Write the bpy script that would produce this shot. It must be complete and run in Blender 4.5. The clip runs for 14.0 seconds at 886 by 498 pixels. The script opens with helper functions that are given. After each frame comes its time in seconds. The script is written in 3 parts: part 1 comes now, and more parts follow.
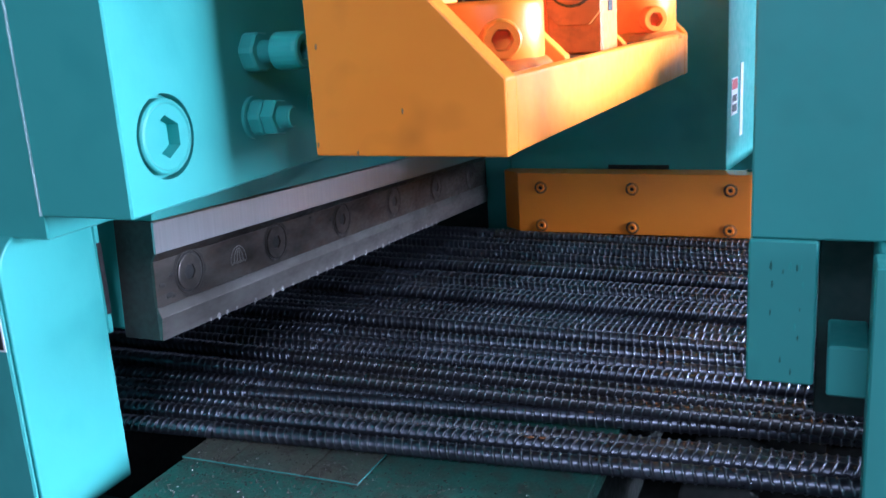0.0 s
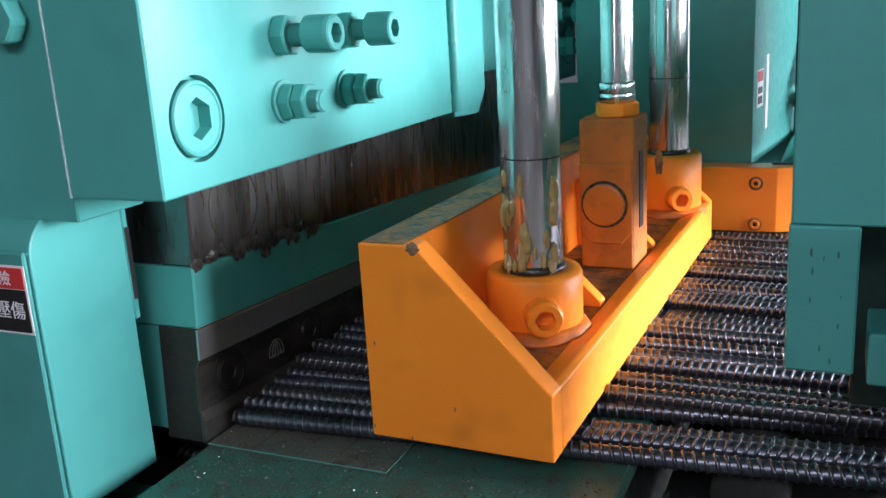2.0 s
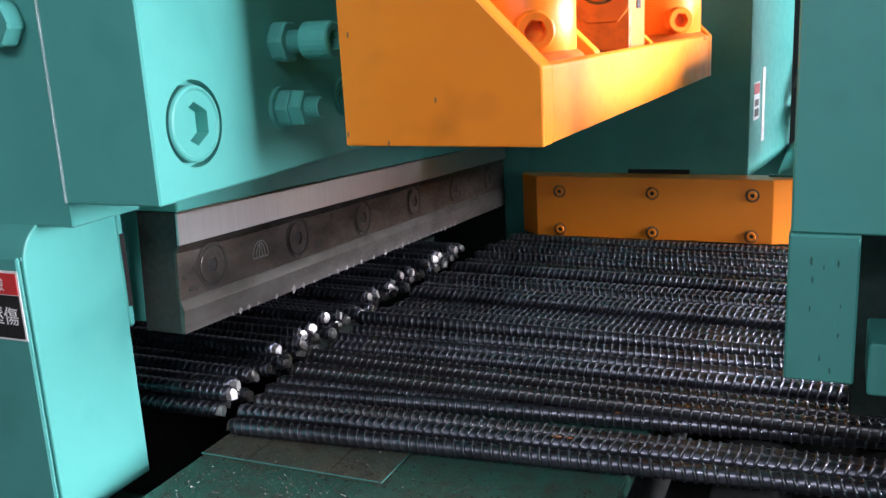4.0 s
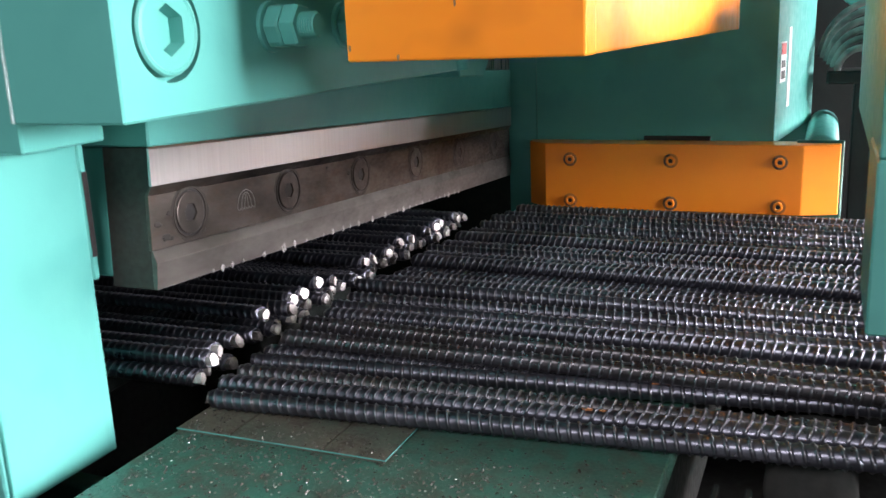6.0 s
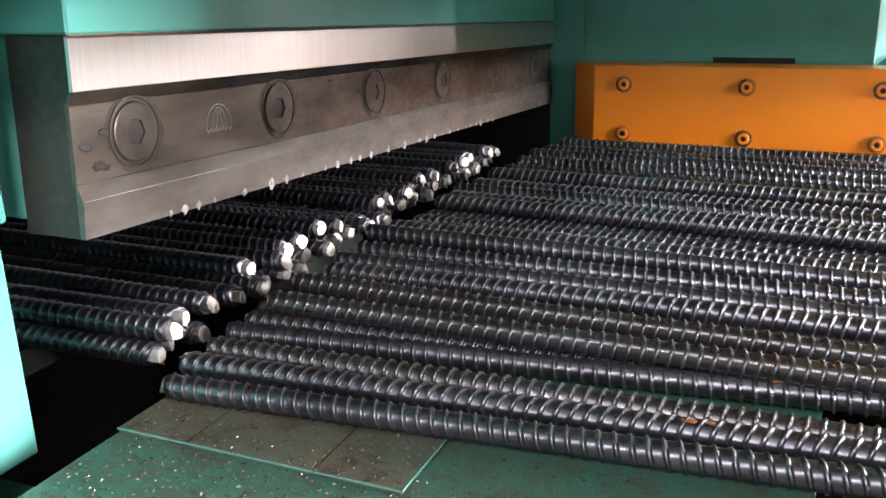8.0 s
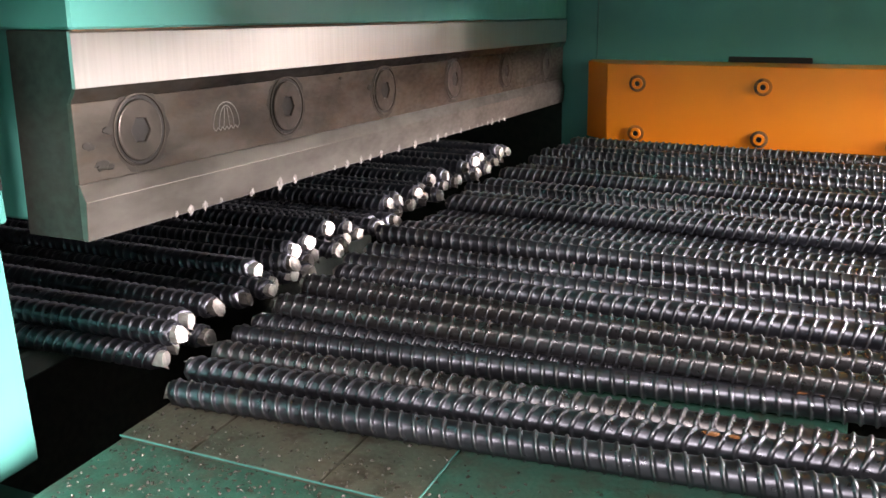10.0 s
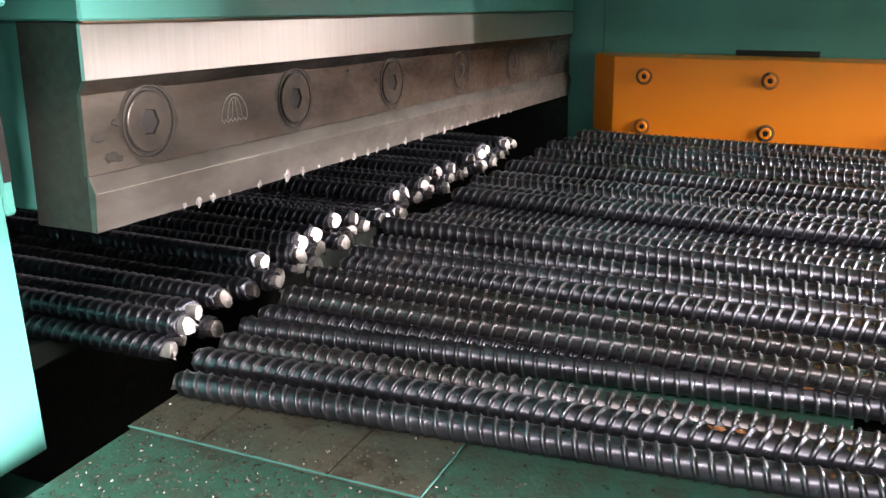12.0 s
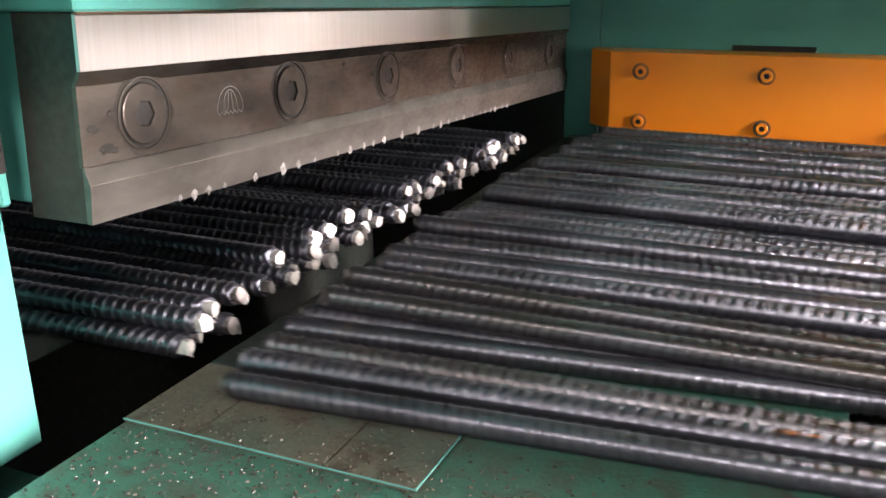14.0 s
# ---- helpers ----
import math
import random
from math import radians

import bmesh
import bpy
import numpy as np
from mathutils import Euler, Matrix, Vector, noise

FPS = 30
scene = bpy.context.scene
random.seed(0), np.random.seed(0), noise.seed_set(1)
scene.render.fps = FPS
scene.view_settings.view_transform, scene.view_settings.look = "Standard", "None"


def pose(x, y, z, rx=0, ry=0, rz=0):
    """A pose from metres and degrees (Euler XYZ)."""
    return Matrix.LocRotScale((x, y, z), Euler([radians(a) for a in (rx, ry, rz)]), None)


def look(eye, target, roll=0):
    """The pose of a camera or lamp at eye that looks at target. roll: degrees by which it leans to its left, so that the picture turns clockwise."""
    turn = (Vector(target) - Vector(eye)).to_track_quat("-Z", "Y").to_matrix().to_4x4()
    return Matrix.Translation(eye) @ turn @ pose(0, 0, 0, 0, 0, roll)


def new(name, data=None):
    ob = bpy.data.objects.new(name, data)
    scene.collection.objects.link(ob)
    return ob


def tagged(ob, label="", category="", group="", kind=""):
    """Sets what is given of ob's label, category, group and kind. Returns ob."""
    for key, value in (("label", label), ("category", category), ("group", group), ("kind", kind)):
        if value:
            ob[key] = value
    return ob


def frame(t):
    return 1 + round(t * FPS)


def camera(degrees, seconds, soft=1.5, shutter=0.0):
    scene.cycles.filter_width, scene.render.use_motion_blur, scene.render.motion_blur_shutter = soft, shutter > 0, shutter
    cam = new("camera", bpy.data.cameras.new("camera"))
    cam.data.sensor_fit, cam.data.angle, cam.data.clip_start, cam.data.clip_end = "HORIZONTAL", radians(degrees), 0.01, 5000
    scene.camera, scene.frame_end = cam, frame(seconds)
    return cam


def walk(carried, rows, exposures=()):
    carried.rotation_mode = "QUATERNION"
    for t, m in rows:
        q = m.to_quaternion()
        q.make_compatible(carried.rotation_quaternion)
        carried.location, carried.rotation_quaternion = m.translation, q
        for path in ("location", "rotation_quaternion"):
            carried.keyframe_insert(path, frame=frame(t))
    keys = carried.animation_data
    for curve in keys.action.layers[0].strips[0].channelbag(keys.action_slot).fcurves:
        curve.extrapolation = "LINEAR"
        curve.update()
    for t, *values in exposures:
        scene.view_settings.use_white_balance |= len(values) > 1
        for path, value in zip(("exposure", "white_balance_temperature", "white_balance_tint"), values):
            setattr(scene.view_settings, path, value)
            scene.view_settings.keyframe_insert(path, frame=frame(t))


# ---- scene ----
cam = camera(52.05, 14.0, shutter=0.5)
PATH = [
    (0, (0.743, -0.815, 0.496), (0.356, 0.072, 0.246), -3.64),
    (0.5, (0.730, -0.808, 0.486), (0.338, 0.073, 0.219), -3.88),
    (1, (0.743, -0.817, 0.485), (0.359, 0.070, 0.230), -3.55),
    (1.5, (0.726, -0.819, 0.482), (0.329, 0.063, 0.228), -3.70),
    (2, (0.718, -0.817, 0.482), (0.320, 0.065, 0.230), -3.42),
    (2.5, (0.715, -0.816, 0.490), (0.317, 0.068, 0.243), -3.31),
    (3, (0.715, -0.817, 0.487), (0.320, 0.069, 0.245), -3.12),
    (5.5, (0.679, -0.782, 0.416), (0.288, 0.107, 0.180), -2.97),
    (6, (0.635, -0.709, 0.385), (0.253, 0.183, 0.146), -2.50),
    (6.5, (0.589, -0.630, 0.365), (0.211, 0.257, 0.102), -1.60),
    (7, (0.554, -0.562, 0.340), (0.181, 0.322, 0.058), -1.79),
    (7.5, (0.521, -0.504, 0.331), (0.124, 0.369, 0.047), -2.07),
    (8, (0.508, -0.467, 0.319), (0.115, 0.402, 0.016), -1.80),
    (10.5, (0.493, -0.448, 0.317), (0.093, 0.416, 0.011), -1.54),
    (11, (0.494, -0.448, 0.318), (0.091, 0.414, 0.010), -1.77),
    (11.5, (0.492, -0.451, 0.320), (0.090, 0.410, 0.008), -1.37),
    (12, (0.491, -0.450, 0.319), (0.090, 0.410, 0.005), -1.27),
    (12.5, (0.493, -0.449, 0.318), (0.090, 0.411, 0.006), -1.42),
    (13, (0.492, -0.450, 0.319), (0.089, 0.409, 0.003), -1.37),
    (13.5, (0.491, -0.448, 0.321), (0.092, 0.412, 0.003), -1.15),
    (14, (0.491, -0.450, 0.316), (0.094, 0.411, -0.002), -1.09),
]
EXPOSURES = [(0, -0.02, 4900, 20), (0.15, 0.05, 5200, 20), (0.4, 0.27, 6200, 20), (0.65, 0.15, 5700, 20), (0.8, 0.0, 5100, 20), (1.2, -0.28, 5800, 21),
             (3.0, -0.25, 5900, 21), (5.5, 0.36, 6450, 23), (7.0, 0.72, 6700, 25), (8.0, 1.05, 7000, 25), (10.5, 1.04, 7250, 25), (14.0, 1.04, 7250, 25)]
walk(cam, [(t, look(eye, target, roll)) for t, eye, target, roll in PATH], EXPOSURES)

# ---- light: unseen open gate on the machine's feed side, two added fills, dim hall ----
world = bpy.data.worlds.new("hall_air")
scene.world = world
world.use_nodes = True
wn = world.node_tree.nodes
sky = wn.new("ShaderNodeTexSky")
sky.sky_type, sky.sun_disc, sky.sun_elevation, sky.sun_rotation = "NISHITA", False, radians(35), radians(110)
world.node_tree.links.new(sky.outputs[0], wn["Background"].inputs[0])
wn["Background"].inputs[1].default_value = 0.06


def area_lamp(name, eye, target, sx, sy, power, colour):
    lamp = bpy.data.lights.new(name, "AREA")
    lamp.shape, lamp.size, lamp.size_y, lamp.energy, lamp.color = "RECTANGLE", sx, sy, power, colour
    ob = new(name, lamp)
    ob.matrix_world = look(eye, target)
    return ob


area_lamp("gate_daylight", (6.9, 2.50, 1.25), (0.1, 0.4, 0.10), 7.6, 1.9, 3900, (1.0, 0.985, 0.96))
# unseen lamp added so the blade's upper band has brightness to mirror
area_lamp("blade_fill_light", (4.4, 6.9, 1.0), (0.0, 0.5, 0.25), 4.4, 2.6, 350, (1.0, 0.985, 0.96))
# unseen lamp added high behind the camera to fill the near faces
area_lamp("front_fill_light", (1.0, -6.2, 4.0), (0.3, 0.0, 0.2), 5.0, 1.1, 235, (1.0, 0.98, 0.95))


# ---- materials ----
def node_mat(name):
    m = bpy.data.materials.new(name)
    m.use_nodes = True
    return m, m.node_tree.nodes, m.node_tree.links, m.node_tree.nodes["Principled BSDF"]


def surface(name, colour, other, rough, metal=0.0, scale=8.0, fine=120.0, bump=0.02, low=0.42, high=0.62, spread=0.12,
            coat=0.0, third=None, third_low=0.62, third_high=0.7, patchy=7, stretch=(1, 1, 1), bump_far=0.002, gloss=0.5):
    """Two colours mixed by a cloudy pattern, a third in patches, fine grain in roughness and relief."""
    m, nodes, links, shader = node_mat(name)
    co = nodes.new("ShaderNodeTexCoord")
    mp = nodes.new("ShaderNodeMapping")
    mp.inputs["Scale"].default_value = stretch
    links.new(co.outputs["Object"], mp.inputs["Vector"])
    big, small = nodes.new("ShaderNodeTexNoise"), nodes.new("ShaderNodeTexNoise")
    big.inputs["Scale"].default_value, big.inputs["Detail"].default_value = scale, 6
    small.inputs["Scale"].default_value, small.inputs["Detail"].default_value = fine, 4
    for n in (big, small):
        links.new(mp.outputs[0], n.inputs["Vector"])
    ramp = nodes.new("ShaderNodeValToRGB")
    ramp.color_ramp.elements[0].position, ramp.color_ramp.elements[1].position = low, high
    ramp.color_ramp.elements[0].color, ramp.color_ramp.elements[1].color = (*colour, 1), (*other, 1)
    links.new(big.outputs["Fac"], ramp.inputs["Fac"])
    out = ramp.outputs["Color"]
    if third:
        patch = nodes.new("ShaderNodeTexNoise")
        patch.inputs["Scale"].default_value, patch.inputs["Detail"].default_value = scale * 2.3, patchy
        patch.inputs["Roughness"].default_value = 0.65
        links.new(mp.outputs[0], patch.inputs["Vector"])
        edge = nodes.new("ShaderNodeValToRGB")
        edge.color_ramp.elements[0].position, edge.color_ramp.elements[1].position = third_low, third_high
        links.new(patch.outputs["Fac"], edge.inputs["Fac"])
        mix = nodes.new("ShaderNodeMix")
        mix.data_type = "RGBA"
        links.new(edge.outputs["Color"], mix.inputs["Factor"])
        links.new(out, mix.inputs[6])
        mix.inputs[7].default_value = (*third, 1)
        out = mix.outputs[2]
    links.new(out, shader.inputs["Base Color"])
    span = nodes.new("ShaderNodeMapRange")
    span.inputs["From Min"].default_value, span.inputs["From Max"].default_value = 0.3, 0.7
    span.inputs["To Min"].default_value, span.inputs["To Max"].default_value = max(0.03, rough - spread), min(1.0, rough + spread)
    links.new(small.outputs["Fac"], span.inputs["Value"])
    links.new(span.outputs[0], shader.inputs["Roughness"])
    shader.inputs["Metallic"].default_value = metal
    shader.inputs["Coat Weight"].default_value = coat
    shader.inputs["Specular IOR Level"].default_value = gloss
    shader.inputs["Coat Roughness"].default_value = 0.12
    if bump:
        bp = nodes.new("ShaderNodeBump")
        bp.inputs["Strength"].default_value, bp.inputs["Distance"].default_value = bump, bump_far
        links.new(small.outputs["Fac"], bp.inputs["Height"])
        links.new(bp.outputs[0], shader.inputs["Normal"])
    return m


def plain(name, colour, rough=0.5, metal=0.0):
    return surface(name, colour, tuple(c * 0.85 for c in colour), rough, metal, scale=20, fine=200, bump=0.02)


TEAL = surface("teal_paint", (0.078, 0.350, 0.312), (0.084, 0.372, 0.332), 0.36, scale=5, fine=55, bump=0.12, spread=0.08, gloss=0.24,
               third=(0.055, 0.29, 0.262), patchy=1.5, third_low=0.55, third_high=0.95)
# same teal, darker: shade of dimmer faces put into the colour
TEAL_SHADED = surface("teal_paint_shaded", (0.065, 0.300, 0.270), (0.072, 0.330, 0.298), 0.42, scale=5, fine=70, bump=0.10, spread=0.1,
                    third=(0.045, 0.22, 0.195), patchy=1.5, third_low=0.55, third_high=0.95)
TABLE_GREEN = surface("dirty_green_table", (0.036, 0.150, 0.112), (0.046, 0.125, 0.095), 0.45, scale=18, fine=260, bump=0.3, spread=0.16,
                      third=(0.062, 0.070, 0.052), third_low=0.46, third_high=0.70)
PLATE_WORN = surface("worn_plate", (0.115, 0.112, 0.085), (0.075, 0.110, 0.085), 0.55, metal=0.2, scale=12, fine=220, bump=0.3, spread=0.16,
                     third=(0.060, 0.050, 0.038), third_low=0.52, third_high=0.66)
ORANGE = surface("orange_paint", (0.92, 0.262, 0.014), (0.95, 0.282, 0.017), 0.40, scale=6, fine=60, bump=0.12, spread=0.08, gloss=0.3,
                 third=(0.60, 0.165, 0.012), patchy=1.5, third_low=0.55, third_high=0.95)
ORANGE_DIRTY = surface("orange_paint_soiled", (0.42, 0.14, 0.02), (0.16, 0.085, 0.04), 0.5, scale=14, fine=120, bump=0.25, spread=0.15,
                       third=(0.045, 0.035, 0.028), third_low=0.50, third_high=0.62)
FENCE_ORANGE = surface("orange_fence_paint", (0.82, 0.225, 0.010), (0.85, 0.250, 0.012), 0.38, scale=6, fine=60, bump=0.06, spread=0.07, coat=0.2)
BLADE_TOP = surface("brushed_steel", (0.56, 0.555, 0.545), (0.50, 0.495, 0.485), 0.34, metal=0.9, scale=9, fine=60, bump=0.006, spread=0.05,
                    stretch=(1, 30, 0.7), low=0.30, high=0.70)
BLADE_MID = surface("tarnished_steel", (0.100, 0.090, 0.078), (0.044, 0.039, 0.034), 0.42, metal=0.75, stretch=(1, 0.5, 1.3), scale=26, fine=160, bump=0.14, spread=0.14,
                    third=(0.085, 0.056, 0.038), third_low=0.45, third_high=0.85, patchy=5)
BLADE_END = surface("oily_blade_end", (0.022, 0.020, 0.016), (0.014, 0.013, 0.011), 0.6, metal=0.0, scale=16, fine=120, bump=0.2, spread=0.15,
                    third=(0.022, 0.02, 0.018), third_low=0.55, third_high=0.68)
BLADE_EDGE = surface("cutting_edge_steel", (0.150, 0.143, 0.132), (0.100, 0.094, 0.085), 0.42, metal=0.8, stretch=(1, 0.5, 1.3), scale=24, fine=160, bump=0.08, spread=0.1)
GREASY = surface("greasy_slide_steel", (0.24, 0.238, 0.235), (0.13, 0.128, 0.125), 0.30, metal=0.85, scale=9, fine=60, bump=0.06, spread=0.10, low=0.30, high=0.72,
                 third=(0.055, 0.050, 0.044), third_low=0.44, third_high=0.80, patchy=2, stretch=(1, 1.6, 0.14))
CHROME = surface("chromed_rod", (0.68, 0.68, 0.67), (0.50, 0.50, 0.49), 0.20, metal=0.95, scale=14, fine=90, bump=0.06, spread=0.12, stretch=(1, 1, 0.16),
                 third=(0.36, 0.35, 0.33), third_low=0.56, third_high=0.80)
GREASE = surface("amber_grease", (0.40, 0.31, 0.12), (0.30, 0.21, 0.07), 0.22, scale=30, fine=200, bump=0.3, spread=0.06, coat=0.4)
GREASE_DARK = surface("black_grease", (0.028, 0.025, 0.02), (0.05, 0.045, 0.035), 0.3, scale=30, fine=120, bump=0.5, spread=0.1)
REBAR = surface("mill_scale_steel", (0.122, 0.131, 0.160), (0.082, 0.088, 0.108), 0.33, metal=0.9, scale=11, fine=170, bump=0.03, spread=0.07,
                third=(0.15, 0.14, 0.14), third_low=0.60, third_high=0.74)
REBAR_RUSTY = surface("rusting_mill_scale", (0.118, 0.122, 0.138), (0.100, 0.096, 0.098), 0.32, metal=0.85, scale=8, fine=170, bump=0.04, spread=0.08,
                      third=(0.20, 0.09, 0.04), third_low=0.68, third_high=0.74)
# brighter steel that puts the rib crests' glints into the colour
RIB_GLINT = surface("glint_rib_steel", (0.225, 0.235, 0.265), (0.135, 0.142, 0.162), 0.36, metal=0.9, scale=24, fine=200, bump=0.02, spread=0.08)
CUT = surface("fresh_cut_steel", (0.64, 0.63, 0.62), (0.36, 0.35, 0.34), 0.42, metal=0.4, scale=60, fine=300, bump=0.3, spread=0.12)
CUT_DULL = surface("dull_cut_steel", (0.22, 0.21, 0.205), (0.10, 0.095, 0.09), 0.5, metal=0.5, scale=60, fine=300, bump=0.3)
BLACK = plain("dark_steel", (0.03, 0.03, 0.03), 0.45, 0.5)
# frame green with shade put into its base colour; also colours paint chips
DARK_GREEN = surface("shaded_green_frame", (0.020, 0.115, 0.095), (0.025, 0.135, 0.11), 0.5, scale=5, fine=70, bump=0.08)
# near-black green: the shade of recesses and enclosed parts put into the colour
SHADE_GREEN = surface("shade_dark_green_steel", (0.008, 0.020, 0.017), (0.010, 0.015, 0.013), 0.75, scale=6, fine=80, bump=0.1)
CONCRETE = surface("hall_concrete", (0.095, 0.093, 0.088), (0.070, 0.068, 0.064), 0.85, scale=1.5, fine=40, bump=0.3)
HALL = surface("hall_sheeting", (0.062, 0.068, 0.070), (0.048, 0.053, 0.056), 0.7, scale=1.0, fine=30, bump=0.1)
WHITE = plain("white_print", (0.80, 0.80, 0.80), 0.5)
RED = plain("red_print", (0.60, 0.035, 0.035), 0.5)
# black of the print, also put in as darkness inside holes and slots
INK_HOLE = plain("black_print_hole", (0.012, 0.012, 0.012), 0.5)
GREY = surface("grey_hose", (0.25, 0.24, 0.23), (0.10, 0.10, 0.10), 0.6, scale=20, fine=120, bump=0.3)
# whitish teal: the weld line's highlight put into its colour
SEAM_HIGHLIGHT = surface("seam_highlight_paint", (0.42, 0.62, 0.60), (0.30, 0.52, 0.50), 0.3, scale=40, fine=300, bump=0.3)
SEALANT = surface("brown_bead", (0.30, 0.16, 0.08), (0.18, 0.10, 0.05), 0.55, scale=60, fine=300, bump=0.6)


# ---- mesh helpers ----
def finish(ob, smooth=False):
    for p in ob.data.polygons:
        p.use_smooth = smooth
    return ob


def part(name, bm, material, parent=None, label="", smooth=False):
    me = bpy.data.meshes.new(name)
    bmesh.ops.recalc_face_normals(bm, faces=bm.faces)
    bm.to_mesh(me)
    bm.free()
    me.materials.append(material)
    ob = new(name, me)
    if parent:
        ob.parent = parent
    if label:
        tagged(ob, label)
    return finish(ob, smooth)


def thing(name, label, category, group="", kind="", m=None):
    ob = new(name)
    ob.empty_display_size = 0.05
    tagged(ob, label, category, group, kind)
    if m is not None:
        ob.matrix_world = m
    return ob


def box(x0, x1, y0, y1, z0, z1, bevel=0.0015, seg=1):
    bm = bmesh.new()
    bmesh.ops.create_cube(bm, size=1)
    for v in bm.verts:
        v.co = ((x0 + x1) / 2 + v.co.x * (x1 - x0), (y0 + y1) / 2 + v.co.y * (y1 - y0), (z0 + z1) / 2 + v.co.z * (z1 - z0))
    if bevel:
        bmesh.ops.bevel(bm, geom=list(bm.edges), offset=bevel, segments=seg, affect="EDGES", profile=0.5)
    return bm


def prism(profile, axis, a, b, bevel=0.0015, seg=1):
    """A closed outline drawn in the plane across an axis ('x': (y, z), 'y': (x, z), 'z': (x, y)), pulled from a to b."""
    bm = bmesh.new()
    spot = {"x": lambda p, h: (h, p[0], p[1]), "y": lambda p, h: (p[0], h, p[1]), "z": lambda p, h: (p[0], p[1], h)}[axis]
    lo = [bm.verts.new(spot(p, a)) for p in profile]
    hi = [bm.verts.new(spot(p, b)) for p in profile]
    bm.faces.new(lo)
    bm.faces.new(hi[::-1])
    for i in range(len(lo)):
        j = (i + 1) % len(lo)
        bm.faces.new((lo[i], hi[i], hi[j], lo[j]))
    bmesh.ops.recalc_face_normals(bm, faces=bm.faces)
    if bevel:
        bmesh.ops.bevel(bm, geom=list(bm.edges), offset=bevel, segments=seg, affect="EDGES", profile=0.5)
    return bm


def lathe(rings, sides=32, axis="z", at=(0, 0, 0), phase=0.0, caps=True):
    """A turned body: rings of (height, radius) along an axis; a third entry makes the ring a hexagon turned by so many degrees."""
    bm = bmesh.new()
    loops = []
    for h, r, *six in rings:
        loop = []
        for k in range(sides):
            a = 2 * math.pi * (k + phase) / sides
            q = r * 0.866 / math.cos(math.fmod(a + radians(six[0]), math.pi / 3) - math.pi / 6) if six else r
            c, s = q * math.cos(a), q * math.sin(a)
            p = {"x": (h, c, s), "y": (c, h, s), "z": (c, s, h)}[axis]
            loop.append(bm.verts.new((p[0] + at[0], p[1] + at[1], p[2] + at[2])))
        loops.append(loop)
    for a, b in zip(loops, loops[1:]):
        for k in range(sides):
            j = (k + 1) % sides
            bm.faces.new((a[k], a[j], b[j], b[k]))
    if caps:
        bm.faces.new(loops[0][::-1])
        bm.faces.new(loops[-1])
    return bm


def blob(at, size, seed, squash=(1, 1, 1)):
    bm = bmesh.new()
    bmesh.ops.create_icosphere(bm, subdivisions=3, radius=1)
    for v in bm.verts:
        n = noise.noise(v.co * 1.7 + Vector((seed * 3.1, seed, 0)))
        v.co = v.co * (1 + 0.55 * n)
        v.co = (at[0] + v.co.x * size * squash[0], at[1] + v.co.y * size * squash[1], at[2] + v.co.z * size * squash[2])
    return bm



def socket_head(parent, at, axis, r, deep, material, name="socket_screw", label=""):
    """A screw head with a rounded rim and a hexagon hole; deep is signed along the axis."""
    rings = [(0, r), (deep * 0.82, r), (deep * 0.95, r * 0.95), (deep, r * 0.85), (deep, r * 0.60, 6), (deep * 0.97, r * 0.57, 6), (deep * 0.35, r * 0.56, 6)]
    return part(name, lathe(rings, 24, axis, at), material, parent, label)


def hex_nut(parent, at, axis, r, deep, material, name="nut", phase=0.0):
    rings = [(0, r * 0.93, 6), (deep * 0.12, r, 6), (deep * 0.85, r, 6), (deep, r * 0.92, 6), (deep, r * 0.6)]
    return part(name, lathe(rings, 24, axis, at, phase), material, parent)


def stud(parent, at, axis, r, deep, material, pitch=0.0028, name="thread"):
    rings, h = [], 0.0
    while h < deep - pitch:
        rings += [(h, r), (h + pitch * 0.5, r * 0.86)]
        h += pitch
    rings += [(deep, r * 0.8)]
    return part(name, lathe(rings, 20, axis, at), material, parent)


# ---- the large structure ----
def hall():
    def slab(name, label, *b, m=HALL):
        tagged(part(name, box(*b, bevel=0), m), label, "wall" if "wall" in name else name, kind="structure")

    tagged(part("floor", box(-7, 7, -6.5, 7, -1.05, -0.90, bevel=0), CONCRETE), "grey concrete workshop floor", "floor", kind="structure")
    tagged(part("ceiling", box(-7, 7, -6.5, 7, 4.6, 4.75, bevel=0), HALL), "grey sheet metal hall roof", "ceiling", kind="structure")
    slab("wall_west", "grey sheet metal hall wall", -7.15, -7, -6.5, 7, -0.9, 4.6)
    slab("wall_north", "grey sheet metal hall wall", -7, 2.1, 7, 7.15, -0.9, 4.6)
    # north opening is added, only to let the blade's fill lamp through
    slab("wall_north_corner", "grey sheet metal hall wall beside an added opening", 6.7, 7, 7, 7.15, -0.9, 4.6)
    slab("wall_north_top", "grey sheet metal wall over an added opening", 2.1, 6.7, 7, 7.15, 2.5, 4.6)
    # east wall with the open gate, in pieces round the opening
    slab("wall_east", "grey sheet metal hall wall beside the open gate", 7, 7.15, 6.6, 7, -0.9, 4.6)
    slab("wall_east_front", "grey sheet metal hall wall beside the open gate", 7, 7.15, -6.5, -1.6, -0.9, 4.6)
    slab("wall_east_top", "grey sheet metal wall over the open gate", 7, 7.15, -1.6, 6.6, 3.0, 4.6)
    # south opening is added, only for the front fill lamp
    slab("wall_south", "grey sheet metal hall wall under an added opening", -7, 7, -6.65, -6.5, -0.9, 3.3)
    slab("wall_south_west", "grey sheet metal hall wall beside an added opening for front fill", -7, -1.7, -6.65, -6.5, 3.3, 4.6)
    slab("wall_south_east", "grey sheet metal hall wall beside an added opening for front fill", 3.7, 7, -6.65, -6.5, 3.3, 4.6)
